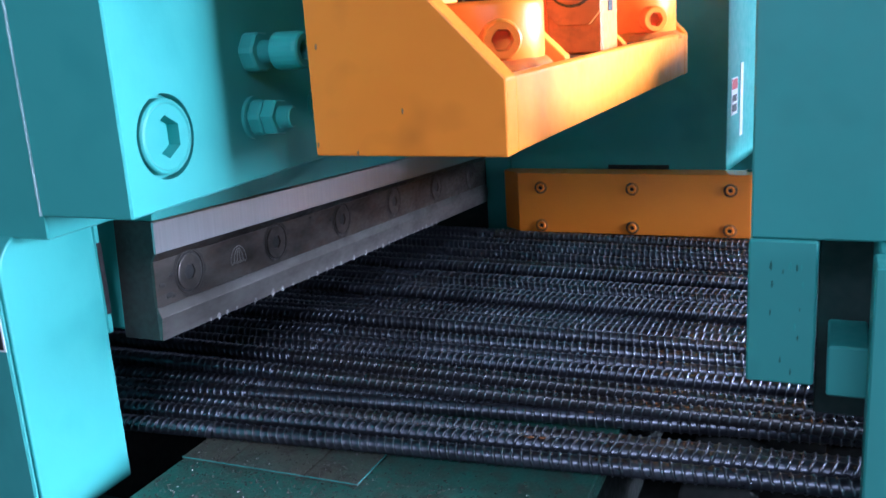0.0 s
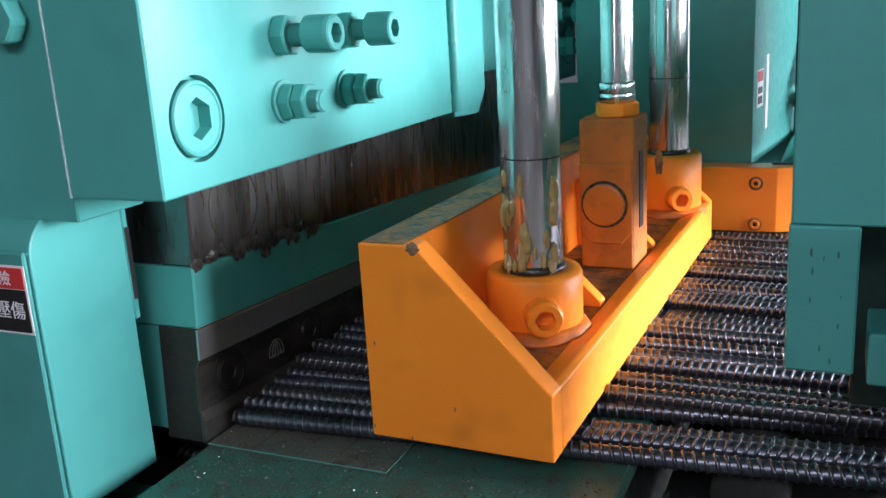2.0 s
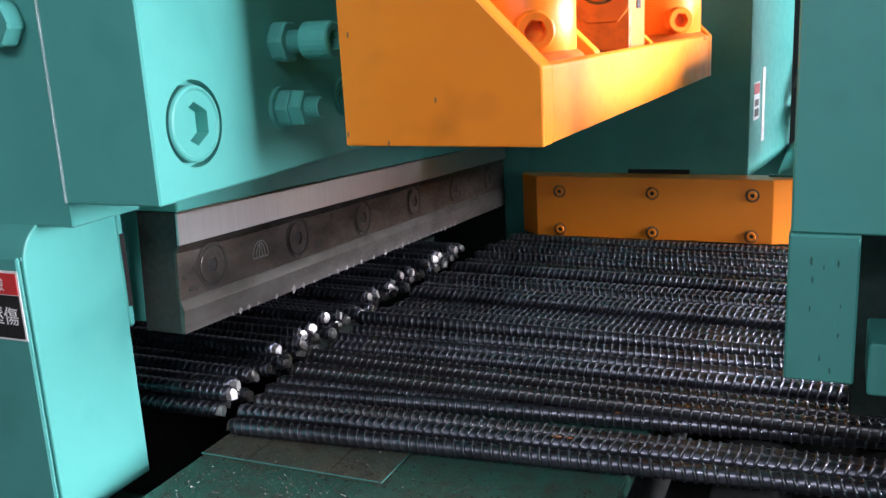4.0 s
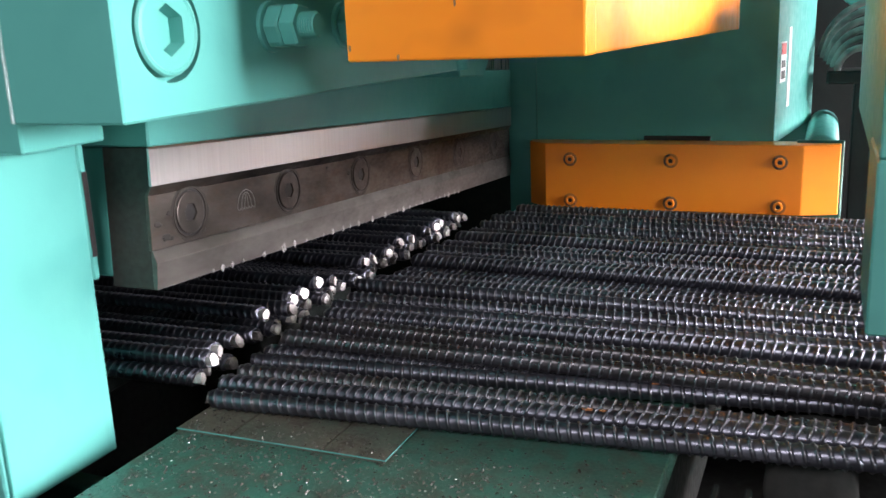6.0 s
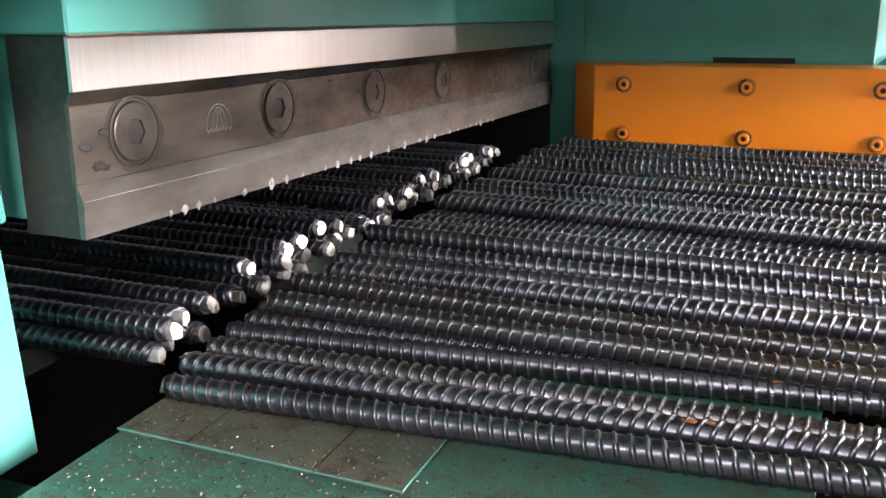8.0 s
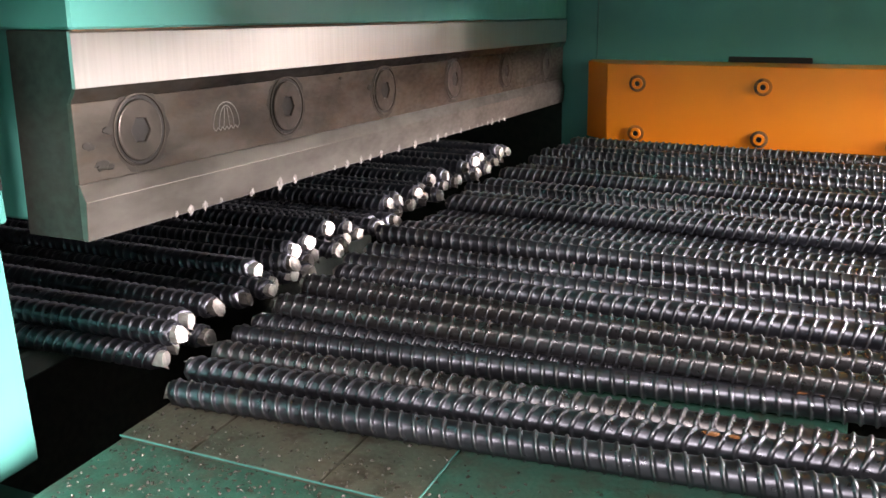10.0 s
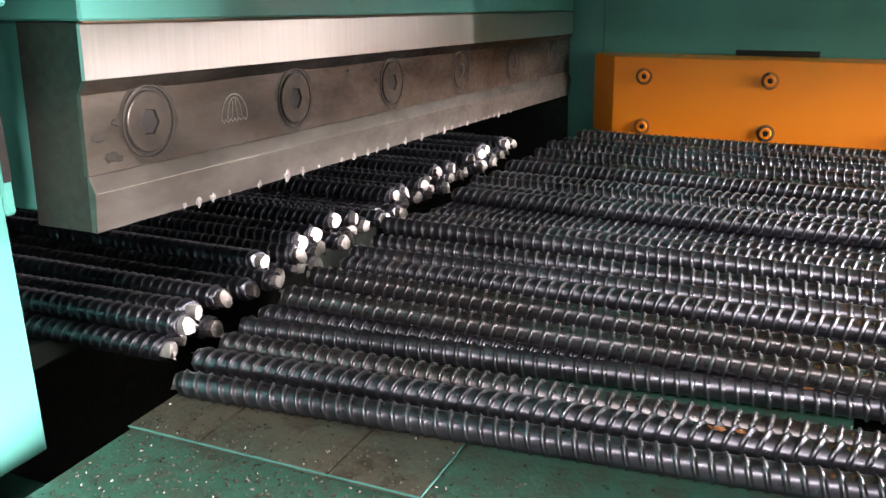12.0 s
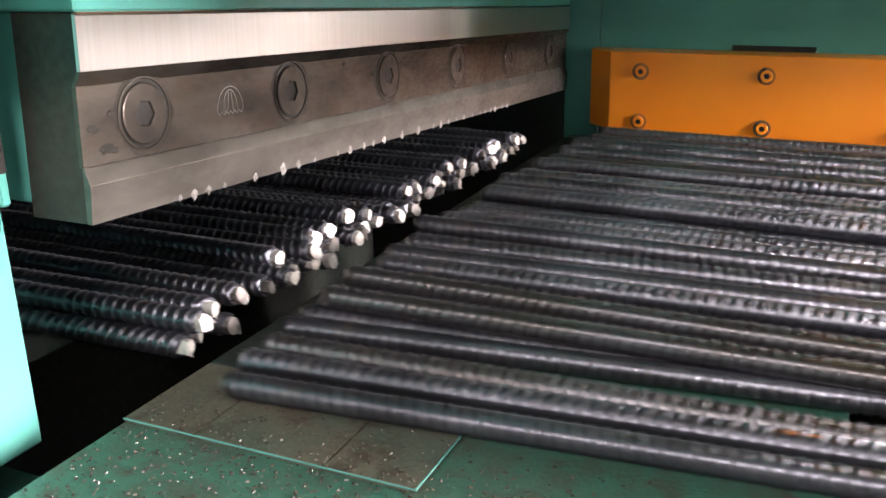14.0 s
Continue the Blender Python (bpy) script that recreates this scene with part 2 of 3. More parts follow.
    tagged(part("ground", box(-60, 60, -60, 60, -1.25, -1.06, bevel=0), CONCRETE), "grey concrete yard outside the hall", "ground", kind="structure")


TABLE_Z = -0.030


def rounded(y0, z0, y1, z1, r, n=8):
    """Outline in (y, z): a sheet whose upper near corner is rounded."""
    arc = [(y0 + r - r * math.sin(a), z1 - r + r * math.cos(a)) for a in [math.pi / 2 * k / n for k in range(n, -1, -1)]]
    return [(y0, z0)] + arc + [(y1, z1), (y1, z0)]


def drilled(ob, at, r, deep):
    """Sinks a round flat-bottomed hole into a plate's +x face."""
    bm = lathe([(-deep, r), (0.01, r)], 48, "x", at)
    bmesh.ops.recalc_face_normals(bm, faces=bm.faces)
    me = bpy.data.meshes.new("drill")
    bm.to_mesh(me)
    bm.free()
    tool = new("drill", me)
    mod = ob.modifiers.new("hole", "BOOLEAN")
    mod.operation, mod.object, mod.solver = "DIFFERENCE", tool, "EXACT"
    done = bpy.data.meshes.new_from_object(ob.evaluated_get(bpy.context.evaluated_depsgraph_get()))
    ob.modifiers.clear()
    ob.data = done
    bpy.data.objects.remove(tool)
    return ob


def machine_frame():
    f = thing("bar_shear", "teal painted steel body of a bar shear with bolted guide plates", "machine")
    # front guide plate over the blade and the cheek that it is welded to
    outline = [(-0.0115, -0.127), (0.110, -0.127), (0.110, 0.612), (0.012, 0.612), (0.012, -0.02), (-0.0115, -0.02)]
    drilled(part("guide_plate", prism(outline, "z", 0.317, 1.05, 0.002), TEAL, f), (0.110, -0.061, 0.391), 0.0445, 0.014)
    part("cheek_plate", box(-0.70, -0.013, -0.121, -0.02, 0.290, 1.05, 0.002), TEAL, f)
    # rough weld seams
    def seam(name, p0, p1, r, seed, material=TEAL):
        bm = bmesh.new()
        n = 90
        rows = []
        for i in range(n + 1):
            c = Vector(p0).lerp(Vector(p1), i / n)
            w = r * (1 + 0.35 * noise.noise(Vector((i * 0.9, seed, 0))))
            rows.append([bm.verts.new(c + Vector((w * math.cos(a), w * math.sin(a), 0))) for a in [k * math.pi / 4 for k in range(8)]])
        for a, b in zip(rows, rows[1:]):
            for k in range(8):
                bm.faces.new((a[k], a[(k + 1) % 8], b[(k + 1) % 8], b[k]))
        return part(name, bm, material, f, "rough painted weld bead", True)

    seam("weld_seam", (-0.0125, -0.1255, 0.318), (-0.0125, -0.1255, 1.05), 0.0022, 1, SEAM_HIGHLIGHT)
    seam("weld_seam", (0.112, 0.613, 0.318), (0.112, 0.613, 1.05), 0.012, 2)
    # rib beyond the plate, recessed web and the matching far plate
    part("rib", prism([(0.625, 0.306), (0.735, 0.300), (0.775, 0.34), (0.79, 1.05), (0.625, 1.05)], "x", 0.02, 0.105, 0.002), TEAL, f)
    part("web", box(0.012, 0.045, 0.795, 1.19, 0.36, 1.05, 0.002), TEAL_SHADED, f)
    drilled(part("far_plate", box(0.012, 0.110, 1.195, 1.385, 0.314, 1.05, 0.002), TEAL, f), (0.110, 1.318, 0.391), 0.0445, 0.014)
    # large socket plug let into the plate
    def plug(y, z):
        rings = [(-0.0135, 0.0395), (0.0005, 0.0395), (0.003, 0.038), (0.0038, 0.0355), (0.0022, 0.0335), (0.0022, 0.0225, 30), (-0.0125, 0.0215, 30)]
        part("socket_plug", lathe(rings, 48, "x", (0.110, y - 0.0015, z)), TEAL, f, "large painted plug with a hexagon socket")
    plug(-0.061, 0.391)
    plug(1.318, 0.391)
    for y in (0.098, 0.248, 1.24):
        # lower studs: washer, two nuts, thread end
        part("washer", lathe([(0, 0.0255), (0.004, 0.0255), (0.0045, 0.024)], 28, "x", (0.110, y, 0.391)), TEAL, f)
        hex_nut(f, (0.1145, y, 0.391), "x", 0.0235, 0.017, TEAL)
        hex_nut(f, (0.132, y, 0.391), "x", 0.0225, 0.017, TEAL, phase=1.5)
        stud(f, (0.149, y, 0.391), "x", 0.0135, 0.017, TEAL)
    for y in (0.103, 0.253, 1.225):
        # upper adjusting screws: jam nut, thread, socket head standing off
        hex_nut(f, (0.110, y, 0.4665), "x", 0.0255, 0.020, TEAL, "jam_nut")
        stud(f, (0.130, y, 0.4665), "x", 0.0135, 0.022, TEAL)
        socket_head(f, (0.151, y, 0.4665), "x", 0.0215, 0.036, TEAL)
    hex_nut(f, (-0.060, -0.121, 0.500), "y", 0.026, -0.022, TEAL, "acorn_nut")
    # lower cheek under the blade, inside the chute, with shade put into the colours
    part("chute_wall", box(-0.70, -0.46, -0.0, 1.30, -0.88, -0.06, 0.002), SHADE_GREEN, f)
    part("chute_back", box(-0.46, -0.01, 1.24, 1.28, -0.88, 0.28, 0.002), SHADE_GREEN, f)
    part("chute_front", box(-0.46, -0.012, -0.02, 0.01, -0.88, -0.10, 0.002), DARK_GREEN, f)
    part("outfeed_bed", box(-1.4, -0.20, 0.045, 1.20, -0.058, TABLE_Z, 0.003), SHADE_GREEN, f)
    # unseen top plate, added to shade the working space, with hollow bushes for the rods
    part("unseen_crosshead", box(0.112, 1.05, -0.02, 1.66, 0.69, 0.76, 0.002), TEAL_SHADED, f)
    for bx, by, br in ((0.366, 0.241, 0.040), (0.412, 0.945, 0.040), (0.399, 0.571, 0.027)):
        part("rod_bush", lathe([(0.66, br + 0.020), (1.40, br + 0.020), (1.40, br), (0.66, br), (0.66, br + 0.020)], 32, "z", (bx, by, 0), caps=False), TEAL_SHADED, f)
    # added sheets close the slide's shaft and, coloured as darkness, the outfeed
    part("inner_cheek", box(-0.46, -0.2005, -0.0125, 0.0, -0.04, 0.2895, 0.001), TEAL, f)
    part("outfeed_blind_back", box(-1.52, -1.50, -0.12, 1.34, -0.88, 1.05, 0.002), SHADE_GREEN, f)
    part("outfeed_blind_side", box(-1.50, -0.4605, 1.30, 1.32, -0.88, 1.05, 0.002), SHADE_GREEN, f)
    part("outfeed_blind_front", box(-1.50, -0.4605, -0.0195, 0.0, -0.88, 1.05, 0.002), SHADE_GREEN, f)
    part("outfeed_blind_roof", box(-1.50, -0.7005, 0.0, 1.30, 0.62, 0.64, 0.002), SHADE_GREEN, f)
    # head plate over everything
    part("head", box(-0.70, 0.012, -0.019, 1.46, 0.66, 1.05, 0.002), TEAL_SHADED, f)
    return f


def guards():
    g = thing("blade_guard", "light teal steel guard with rounded top beside the blade", "guard")
    part("side_plate", prism(rounded(-0.1455, -0.052, -0.007, 0.297, 0.045), "x", -0.20, -0.0655, 0.002, 2), TEAL, g)
    part("slotted_strip", box(-0.090, -0.0650, -0.0066, 0.003, 0.14, 0.285, 0.002), TEAL, g)
    part("slot", box(-0.0649, -0.0640, -0.005, 0.002, 0.165, 0.255, 0.0002), INK_HOLE, g)
    b = thing("front_cover", "teal sheet steel front cover of the shear carrying a warning sign", "machine cover")
    part("cover_sheet", box(-0.95, -0.068, -0.152, -0.1462, -0.88, 0.262, 0.002), TEAL_SHADED, b)
    part("top_flange", box(-0.95, -0.068, -0.1462, -0.122, 0.256, 0.262, 0.001), TEAL_SHADED, b)
    s = thing("warning_sign", "red and black warning sign with white characters on cover", "sign")
    y = -0.1525
    part("white_margin", box(-0.172, -0.0685, y - 0.0008, y, 0.171, 0.2485, 0), WHITE, s)
    part("red_field", box(-0.1695, -0.071, y - 0.0016, y - 0.0009, 0.2225, 0.246, 0), RED, s)
    part("black_field", box(-0.1695, -0.071, y - 0.0016, y - 0.0009, 0.1735, 0.2215, 0), INK_HOLE, s)

    def character(text, x, z, size):
        cu = bpy.data.curves.new("characters", "FONT")
        cu.body, cu.size, cu.extrude = text, size, 0.0002
        tmp = new("character", cu)
        me = bpy.data.meshes.new_from_object(tmp.evaluated_get(bpy.context.evaluated_depsgraph_get()))
        bpy.data.objects.remove(tmp)
        me.materials.append(WHITE)
        ob = new("character", me)
        ob.parent = s
        ob.matrix_basis = pose(x, y - 0.002, z, 90, 0, 0)
    character("\u5371", -0.131, 0.2275, 0.0175)
    character("\u96aa", -0.1063, 0.2275, 0.0175)
    for i, text in enumerate("\u6ce8\u610f\u58d3\u50b7"):
        character(text, -0.161 + 0.0215 * i, 0.1905, 0.0215)


def side_columns():
    c = thing("guide_column", "teal painted steel column with a stepped lower block over the bars", "machine column")
    part("upper_block", box(0.676, 1.05, 0.092, 0.26, 0.2655, 1.05, 0.002), TEAL_SHADED, c)
    part("lower_block", box(0.6745, 0.738, 0.0895, 0.24, 0.117, 0.265, 0.002), TEAL_SHADED, c)
    # beams, riser and post added out of view to shade fence and hood
    part("hidden_side_beam", box(0.690, 0.95, 0.262, 1.196, 0.200, 0.400, 0.002), TEAL_SHADED, c)
    part("shade_riser", box(0.700, 0.95, 0.70, 1.196, 0.4005, 0.440, 0.002), TEAL_SHADED, c)
    part("shade_beam", box(1.00, 1.10, 1.06, 1.60, 0.190, 0.62, 0.002), TEAL_SHADED, c)
    part("shade_beam_post", box(1.10, 1.16, 1.50, 1.60, -0.90, 0.62, 0.002), TEAL_SHADED, c)
    # recess darkness put into the block's colour
    part("back_block", box(0.7385, 1.05, 0.225, 0.2595, 0.028, 0.265, 0.002), SHADE_GREEN, c, "recess of the column with shade put into its colour")
    part("post_web", box(0.789, 1.22, 0.0555, 0.169, 0.028, 0.265, 0.002), TEAL_SHADED, c)
    part("stop_block", box(0.750, 0.7875, 0.085, 0.169, 0.110, 0.162, 0.002), TEAL_SHADED, c)
    part("outer_post", box(0.784, 1.22, 0.008, 0.055, -0.90, 0.265, 0.002), TEAL_SHADED, c)
    for i in range(14):
        px, pz = 0.683 + random.random() * 0.05, 0.13 + random.random() * 0.12
        part("paint_chip", blob((px, 0.0894, pz), 0.0007 + random.random() * 0.0010, i, (0.7, 0.3, 2.6)), DARK_GREEN if i % 3 else TEAL, c)
    h = thing("hood", "shaded teal sheet steel hood with labels behind the guide fence", "machine hood")
    part("front_sheet", prism([(0.0535, -0.06), (0.541, -0.06), (0.541, 1.05), (0.163, 1.05), (0.163, 0.312), (0.0535, 0.312)], "y", 1.200, 1.206, 0.001), TEAL_SHADED, h)
    part("side_sheet", prism([(0.534, 1.2065), (0.541, 1.2065), (0.600, 1.66), (0.593, 1.66)], "z", 0.128, 1.05, 0.001), TEAL, h)
    part("apron_sheet", box(-0.012, 0.0525, 1.2005, 1.206, -0.06, 0.315, 0.001), TEAL_SHADED, h)
    part("rear_sheet", box(0.10, 0.60, 1.661, 1.67, -0.06, 1.05, 0.001), TEAL_SHADED, h)
    part("slot", box(0.285, 0.42, 1.197, 1.1995, 0.134, 0.144, 0.001), INK_HOLE, h)
    lab = thing("printed_label", "small white and red printed labels stuck on the hood side", "label")
    def side_at(y, out):
        return 0.541 + (y - 1.2065) * 0.13 + out
    def sticker(name, y0, y1, z0, z1, out, material):
        part(name, prism([(side_at(y0, out), y0), (side_at(y0, out + 0.0006), y0), (side_at(y1, out + 0.0006), y1), (side_at(y1, out), y1)], "z", z0, z1, 0), material, lab)
    sticker("white_field", 1.235, 1.292, 0.245, 0.325, 0.0004, WHITE)
    sticker("red_field", 1.24, 1.287, 0.30, 0.322, 0.0011, RED)
    sticker("print_bar", 1.245, 1.282, 0.252, 0.268, 0.0011, INK_HOLE)
    sticker("print_bar", 1.245, 1.282, 0.274, 0.288, 0.0011, INK_HOLE)
    sticker("white_strip", 1.318, 1.345, 0.19, 0.352, 0.0004, WHITE)
    p = thing("rear_panel", "teal steel frame panel with a rounded cut-out far behind", "machine panel")
    part("panel", prism([(0.62, 0.47), (0.66, 0.40), (0.70, 0.375), (0.90, 0.375), (0.93, 0.35), (1.0, 0.35), (1.0, 1.3), (0.62, 1.3)], "y", 1.75, 1.80, 0.002), TEAL, p)
    # foot is an unseen support; the black sheet stands in for darkness behind
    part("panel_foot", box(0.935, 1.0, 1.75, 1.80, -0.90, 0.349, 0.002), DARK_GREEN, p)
    part("darkness_sheet", box(0.50, 0.98, 1.95, 1.97, -0.90, 1.30, 0.002), BLACK, p)
    r = thing("side_roller", "pale green steel roller behind the fence", "roller")
    part("drum", lathe([(1.215, 0.0), (1.215, 0.030), (1.22, 0.034), (1.70, 0.034), (1.71, 0.028)], 32, "y", (0.628, 0, 0.112)), TEAL_SHADED, r, "", True)
    part("journal", lathe([(1.17, 0.012), (1.2145, 0.012)], 20, "y", (0.628, 0, 0.112)), BLACK, r)
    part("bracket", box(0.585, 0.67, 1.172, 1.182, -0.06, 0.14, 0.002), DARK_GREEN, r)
    m = thing("hose_coil", "grey dusty hoses and fittings hanging in the dark behind", "hose")
    for i in range(6):
        bm = bmesh.new()
        n = 28
        rad, cx, cz = 0.05 + 0.014 * i, 0.70 + 0.006 * i, 0.235 + 0.004 * i
        rows = []
        for k in range(n + 1):
            a = math.pi * (0.05 + 0.9 * k / n)
            c = Vector((cx + rad * math.cos(a), 1.60 + 0.02 * i, cz + rad * 1.2 * math.sin(a)))
            o = Vector((math.cos(a), 0, math.sin(a)))
            rows.append([bm.verts.new(c + 0.008 * (math.cos(b) * o + math.sin(b) * Vector((0, 1, 0)))) for b in [q * math.pi / 4 for q in range(8)]])
        for a, b in zip(rows, rows[1:]):
            for k in range(8):
                bm.faces.new((a[k], a[(k + 1) % 8], b[(k + 1) % 8], b[k]))
        part("hose", bm, GREY, m, "", True)
    part("clamp_block", box(0.63, 0.80, 1.59, 1.72, 0.215, 0.245, 0.004), BLACK, m)
    part("clamp_foot", box(0.69, 0.74, 1.62, 1.70, -0.9, 0.2149, 0.004), BLACK, m)


def table():
    t = thing("feed_table", "dirty green steel feed table with inlaid worn plates", "machine table")
    part("table_top", box(0.002, 0.513, -0.75, 1.199, -0.055, TABLE_Z, 0.0015), TABLE_GREEN, t)
    part("table_side", box(0.006, 0.500, -0.74, 1.19, -0.88, -0.0555, 0.002), SHADE_GREEN, t)
    top = TABLE_Z + 0.0042
    for x0, x1 in ((0.003, 0.0695), (0.0705, 0.1815), (0.1825, 0.254)):
        part("wear_plate", box(x0, x1, 0.013, 0.118, TABLE_Z + 0.0002, top, 0.0008), PLATE_WORN, t, "worn dirty steel inlay plate")
        # rear inlay coloured near black for the shade under the bars
        part("shaded_plate", box(x0, x1, 0.119, 1.15, TABLE_Z + 0.0002, top, 0.0008), SHADE_GREEN, t, "inlay plate under the bars with their shade put into its colour")
    # highlight along the inlay's raised edges, drawn as thin teal strips
    part("plate_edge", box(0.003, 0.2555, 0.0120, 0.0129, top - 0.0012, top + 0.0001, 0.0002), TEAL_SHADED, t, "thin teal strip drawn as the inlay's edge highlight")
    part("plate_edge", box(0.2541, 0.2549, 0.0130, 0.118, top - 0.0012, top + 0.0001, 0.0002), TEAL_SHADED, t, "thin teal strip drawn as the inlay's edge highlight")
    c = thing("metal_chips", "tiny steel chips and scale scattered over the feed table", "debris", kind="stuff")
    rng = random.Random(5)
    for pile, (n, x0, x1, y0, y1, s0) in enumerate(((420, 0.006, 0.25, -0.24, 0.085, 0.0012), (2600, 0.006, 0.50, -0.24, 0.09, 0.0019))):
        bm = bmesh.new()
        for _ in range(n):
            x, y = rng.uniform(x0, x1), rng.triangular(y0, y1, 0.0)
            z = top if (0.003 < x < 0.254 and y > 0.014) else TABLE_Z
            s = s0 * rng.uniform(0.35, 1.25)
            mtx = Matrix.Translation((x, y, z + s * 0.25)) @ Euler((rng.uniform(-.5, .5), rng.uniform(-.5, .5), rng.uniform(0, 6))).to_matrix().to_4x4()
            q = [bm.verts.new(mtx @ Vector(p)) for p in ((-s, -s * .6, -s * .3), (s, -s * .4, -s * .3), (s * .7, s * .7, -s * .3), (-s * .8, s * .5, -s * .3), (-s * .1, s * .1, s * .5))]
            for f in ((0, 1, 4), (1, 2, 4), (2, 3, 4), (3, 0, 4), (3, 2, 1, 0)):
                bm.faces.new([q[k] for k in f])
        tagged(part("chips", bm, CHIP if pile == 0 else GREASE_DARK, c), kind="stuff")
    k = thing("roller_conveyor", "dark green roller conveyor carrying the bars beyond the table", "conveyor")
    for i, x in enumerate((0.640, 0.80, 0.96, 1.12, 1.28)):
        part("roller", lathe([(0.16, 0.02), (0.16, 0.041), (0.164, 0.044), (1.13, 0.044), (1.136, 0.04)], 28, "y", (x, 0, TABLE_Z - 0.0445)), CONVEYOR, k, "", True)
    part("side_rail", box(0.66, 1.45, -0.02, 0.005, -0.18, -0.050, 0.002), CONVEYOR, k)
    part("side_rail", box(0.52, 1.45, 1.14, 1.165, -0.18, -0.085, 0.002), CONVEYOR, k)
    part("drip_tray", box(0.516, 1.40, 0.01, 1.13, -0.19, -0.175, 0.002), CONVEYOR, k)
    part("bracket", box(0.555, 0.561, 0.03, 0.10, -0.16, -0.045, 0.001), SHADE_GREEN, k)
    part("bracket", box(0.584, 0.590, 0.03, 0.10, -0.16, -0.045, 0.001), SHADE_GREEN, k)
    part("leg", box(1.30, 1.38, 0.01, 0.09, -0.90, -0.19, 0.002), SHADE_GREEN, k)
    part("leg", box(1.30, 1.38, 1.05, 1.13, -0.90, -0.19, 0.002), SHADE_GREEN, k)


# conveyor steel taken almost to black, its shade put into the colour
CONVEYOR = surface("shaded_conveyor_steel", (0.010, 0.014, 0.013), (0.016, 0.018, 0.016), 0.85, scale=9, fine=90, bump=0.1)
SCREW = surface("oily_screw_steel", (0.090, 0.080, 0.070), (0.055, 0.049, 0.043), 0.42, metal=0.8, scale=40, fine=200, bump=0.12, spread=0.12)
# soiled orange, darkened by putting the clamp interior's shade into the colour
ORANGE_SHADED_SOILED = surface("orange_paint_shaded_soiled", (0.56, 0.165, 0.016), (0.44, 0.128, 0.016), 0.46, scale=9, fine=90, bump=0.12, spread=0.1,
                        third=(0.20, 0.075, 0.02), third_low=0.52, third_high=0.8)
CHIP = surface("bright_chip_steel", (0.16, 0.16, 0.155), (0.03, 0.03, 0.028), 0.35, metal=0.6, scale=300, fine=900, bump=0)


def fence():
    f = thing("guide_fence", "orange painted steel guide fence fixed with socket screws", "fence")
    y = 1.134
    part("bar", prism([(0.046, y + 0.035), (0.090, y + 0.0), (0.598, y - 0.0), (0.664, y + 0.022), (0.664, y + 0.060), (0.046, y + 0.060)], "z", -0.0012, 0.135, 0.0015), FENCE_ORANGE, f)
    for x in (0.144, 0.351, 0.557):
        for z in (0.102, 0.015):
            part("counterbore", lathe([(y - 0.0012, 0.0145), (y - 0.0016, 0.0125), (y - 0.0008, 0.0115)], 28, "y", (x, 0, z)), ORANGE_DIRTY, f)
            socket_head(f, (x, y + 0.001, z), "y", 0.0095, -0.006, FENCE_ORANGE)
            # black disc stands in for the dark inside the socket
            part("socket_hole", lathe([(y - 0.0040, 0.0045, 6), (y - 0.0036, 0.0045, 6)], 12, "y", (x, 0, z)), INK_HOLE, f)
    part("bracket", box(0.10, 0.62, y + 0.0605, 1.1995, -0.05, 0.10, 0.002), DARK_GREEN, f)


# ---- what moves ----
RAKE = 0.060


def ram():
    """The slide with its raked blade. Its own origin is the first blade screw at rest; u runs along the blade."""
    r = thing("shear_ram", "sliding shear ram with teal foot and bolted steel blade", "shear ram")
    u0, u1 = -0.060, 1.103
    part("slide", box(-0.125, -0.002, u0 + 0.004, u1 - 0.004, 0.152, 0.60, 0.002), GREASY, r, "greasy bare steel slide face")
    part("foot", box(-0.118, -0.0005, u0 + 0.001, u1 - 0.001, 0.0735, 0.1515, 0.002), TEAL, r, "teal painted lower band of the ram")
    part("blade_holder", box(-0.122, -0.0625, u0 + 0.003, u1 - 0.003, -0.066, 0.0732, 0.002), TEAL, r, "teal painted holder behind the blade")
    rng = random.Random(3)
    for i in range(16):
        y = u0 + 0.015 + i * 0.018 + rng.uniform(-.006, .006)
        part("grease_smear", blob((-0.0012, y, 0.150 + rng.uniform(-.008, .012)), 0.011 * rng.uniform(.6, 1.3), i, (0.22, 1.0, 0.9)), GREASE_DARK, r, "", True)
    for mark in range(3):
        part("face_mark", lathe([(-0.0021, 0.052), (-0.0015, 0.0515), (-0.0015, 0.0500), (-0.0021, 0.0495)], 48, "x", (0, 0.035 + 0.36 * mark, 0.215), caps=False), GREASE_DARK, r, "round wear mark")
        part("sheen_patch", lathe([(-0.0021, 0.0475), (-0.0017, 0.0470)], 48, "x", (0, 0.035 + 0.36 * mark, 0.215)), GREASY, r)
    # blade in bands: upper, recessed middle, lower bevelled edge
    top, edge = 0.073, -0.076
    blade = part("blade", prism([(-0.062, top), (-0.003, top), (-0.003, 0.030), (-0.0085, 0.022), (-0.0085, -0.034), (-0.0055, edge), (-0.062, edge)],
                                "y", u0 + 0.0008, u1 - 0.0008, 0.0006), BLADE_END, r, "heavy shear blade with oily dark end")
    part("upper_band", prism([(-0.0035, top), (0.0, top - 0.0015), (0.0, 0.0335), (-0.0035, 0.0335)], "y", u0, u1, 0.0004), BLADE_TOP, blade, "brushed bright steel upper band")
    # down-facing chamfer gets darker steel in place of its shade
    part("groove", prism([(-0.0033, 0.0334), (0.0, 0.0334), (-0.0062, 0.0232), (-0.0095, 0.0232)], "y", u0, u1, 0.0002), BLADE_MID, blade, "downward slope under the bright band with shade put into its colour")
    part("middle_band", box(-0.010, -0.0055, u0, u1, -0.0345, 0.0232, 0.0004), BLADE_MID, blade, "tarnished middle band")
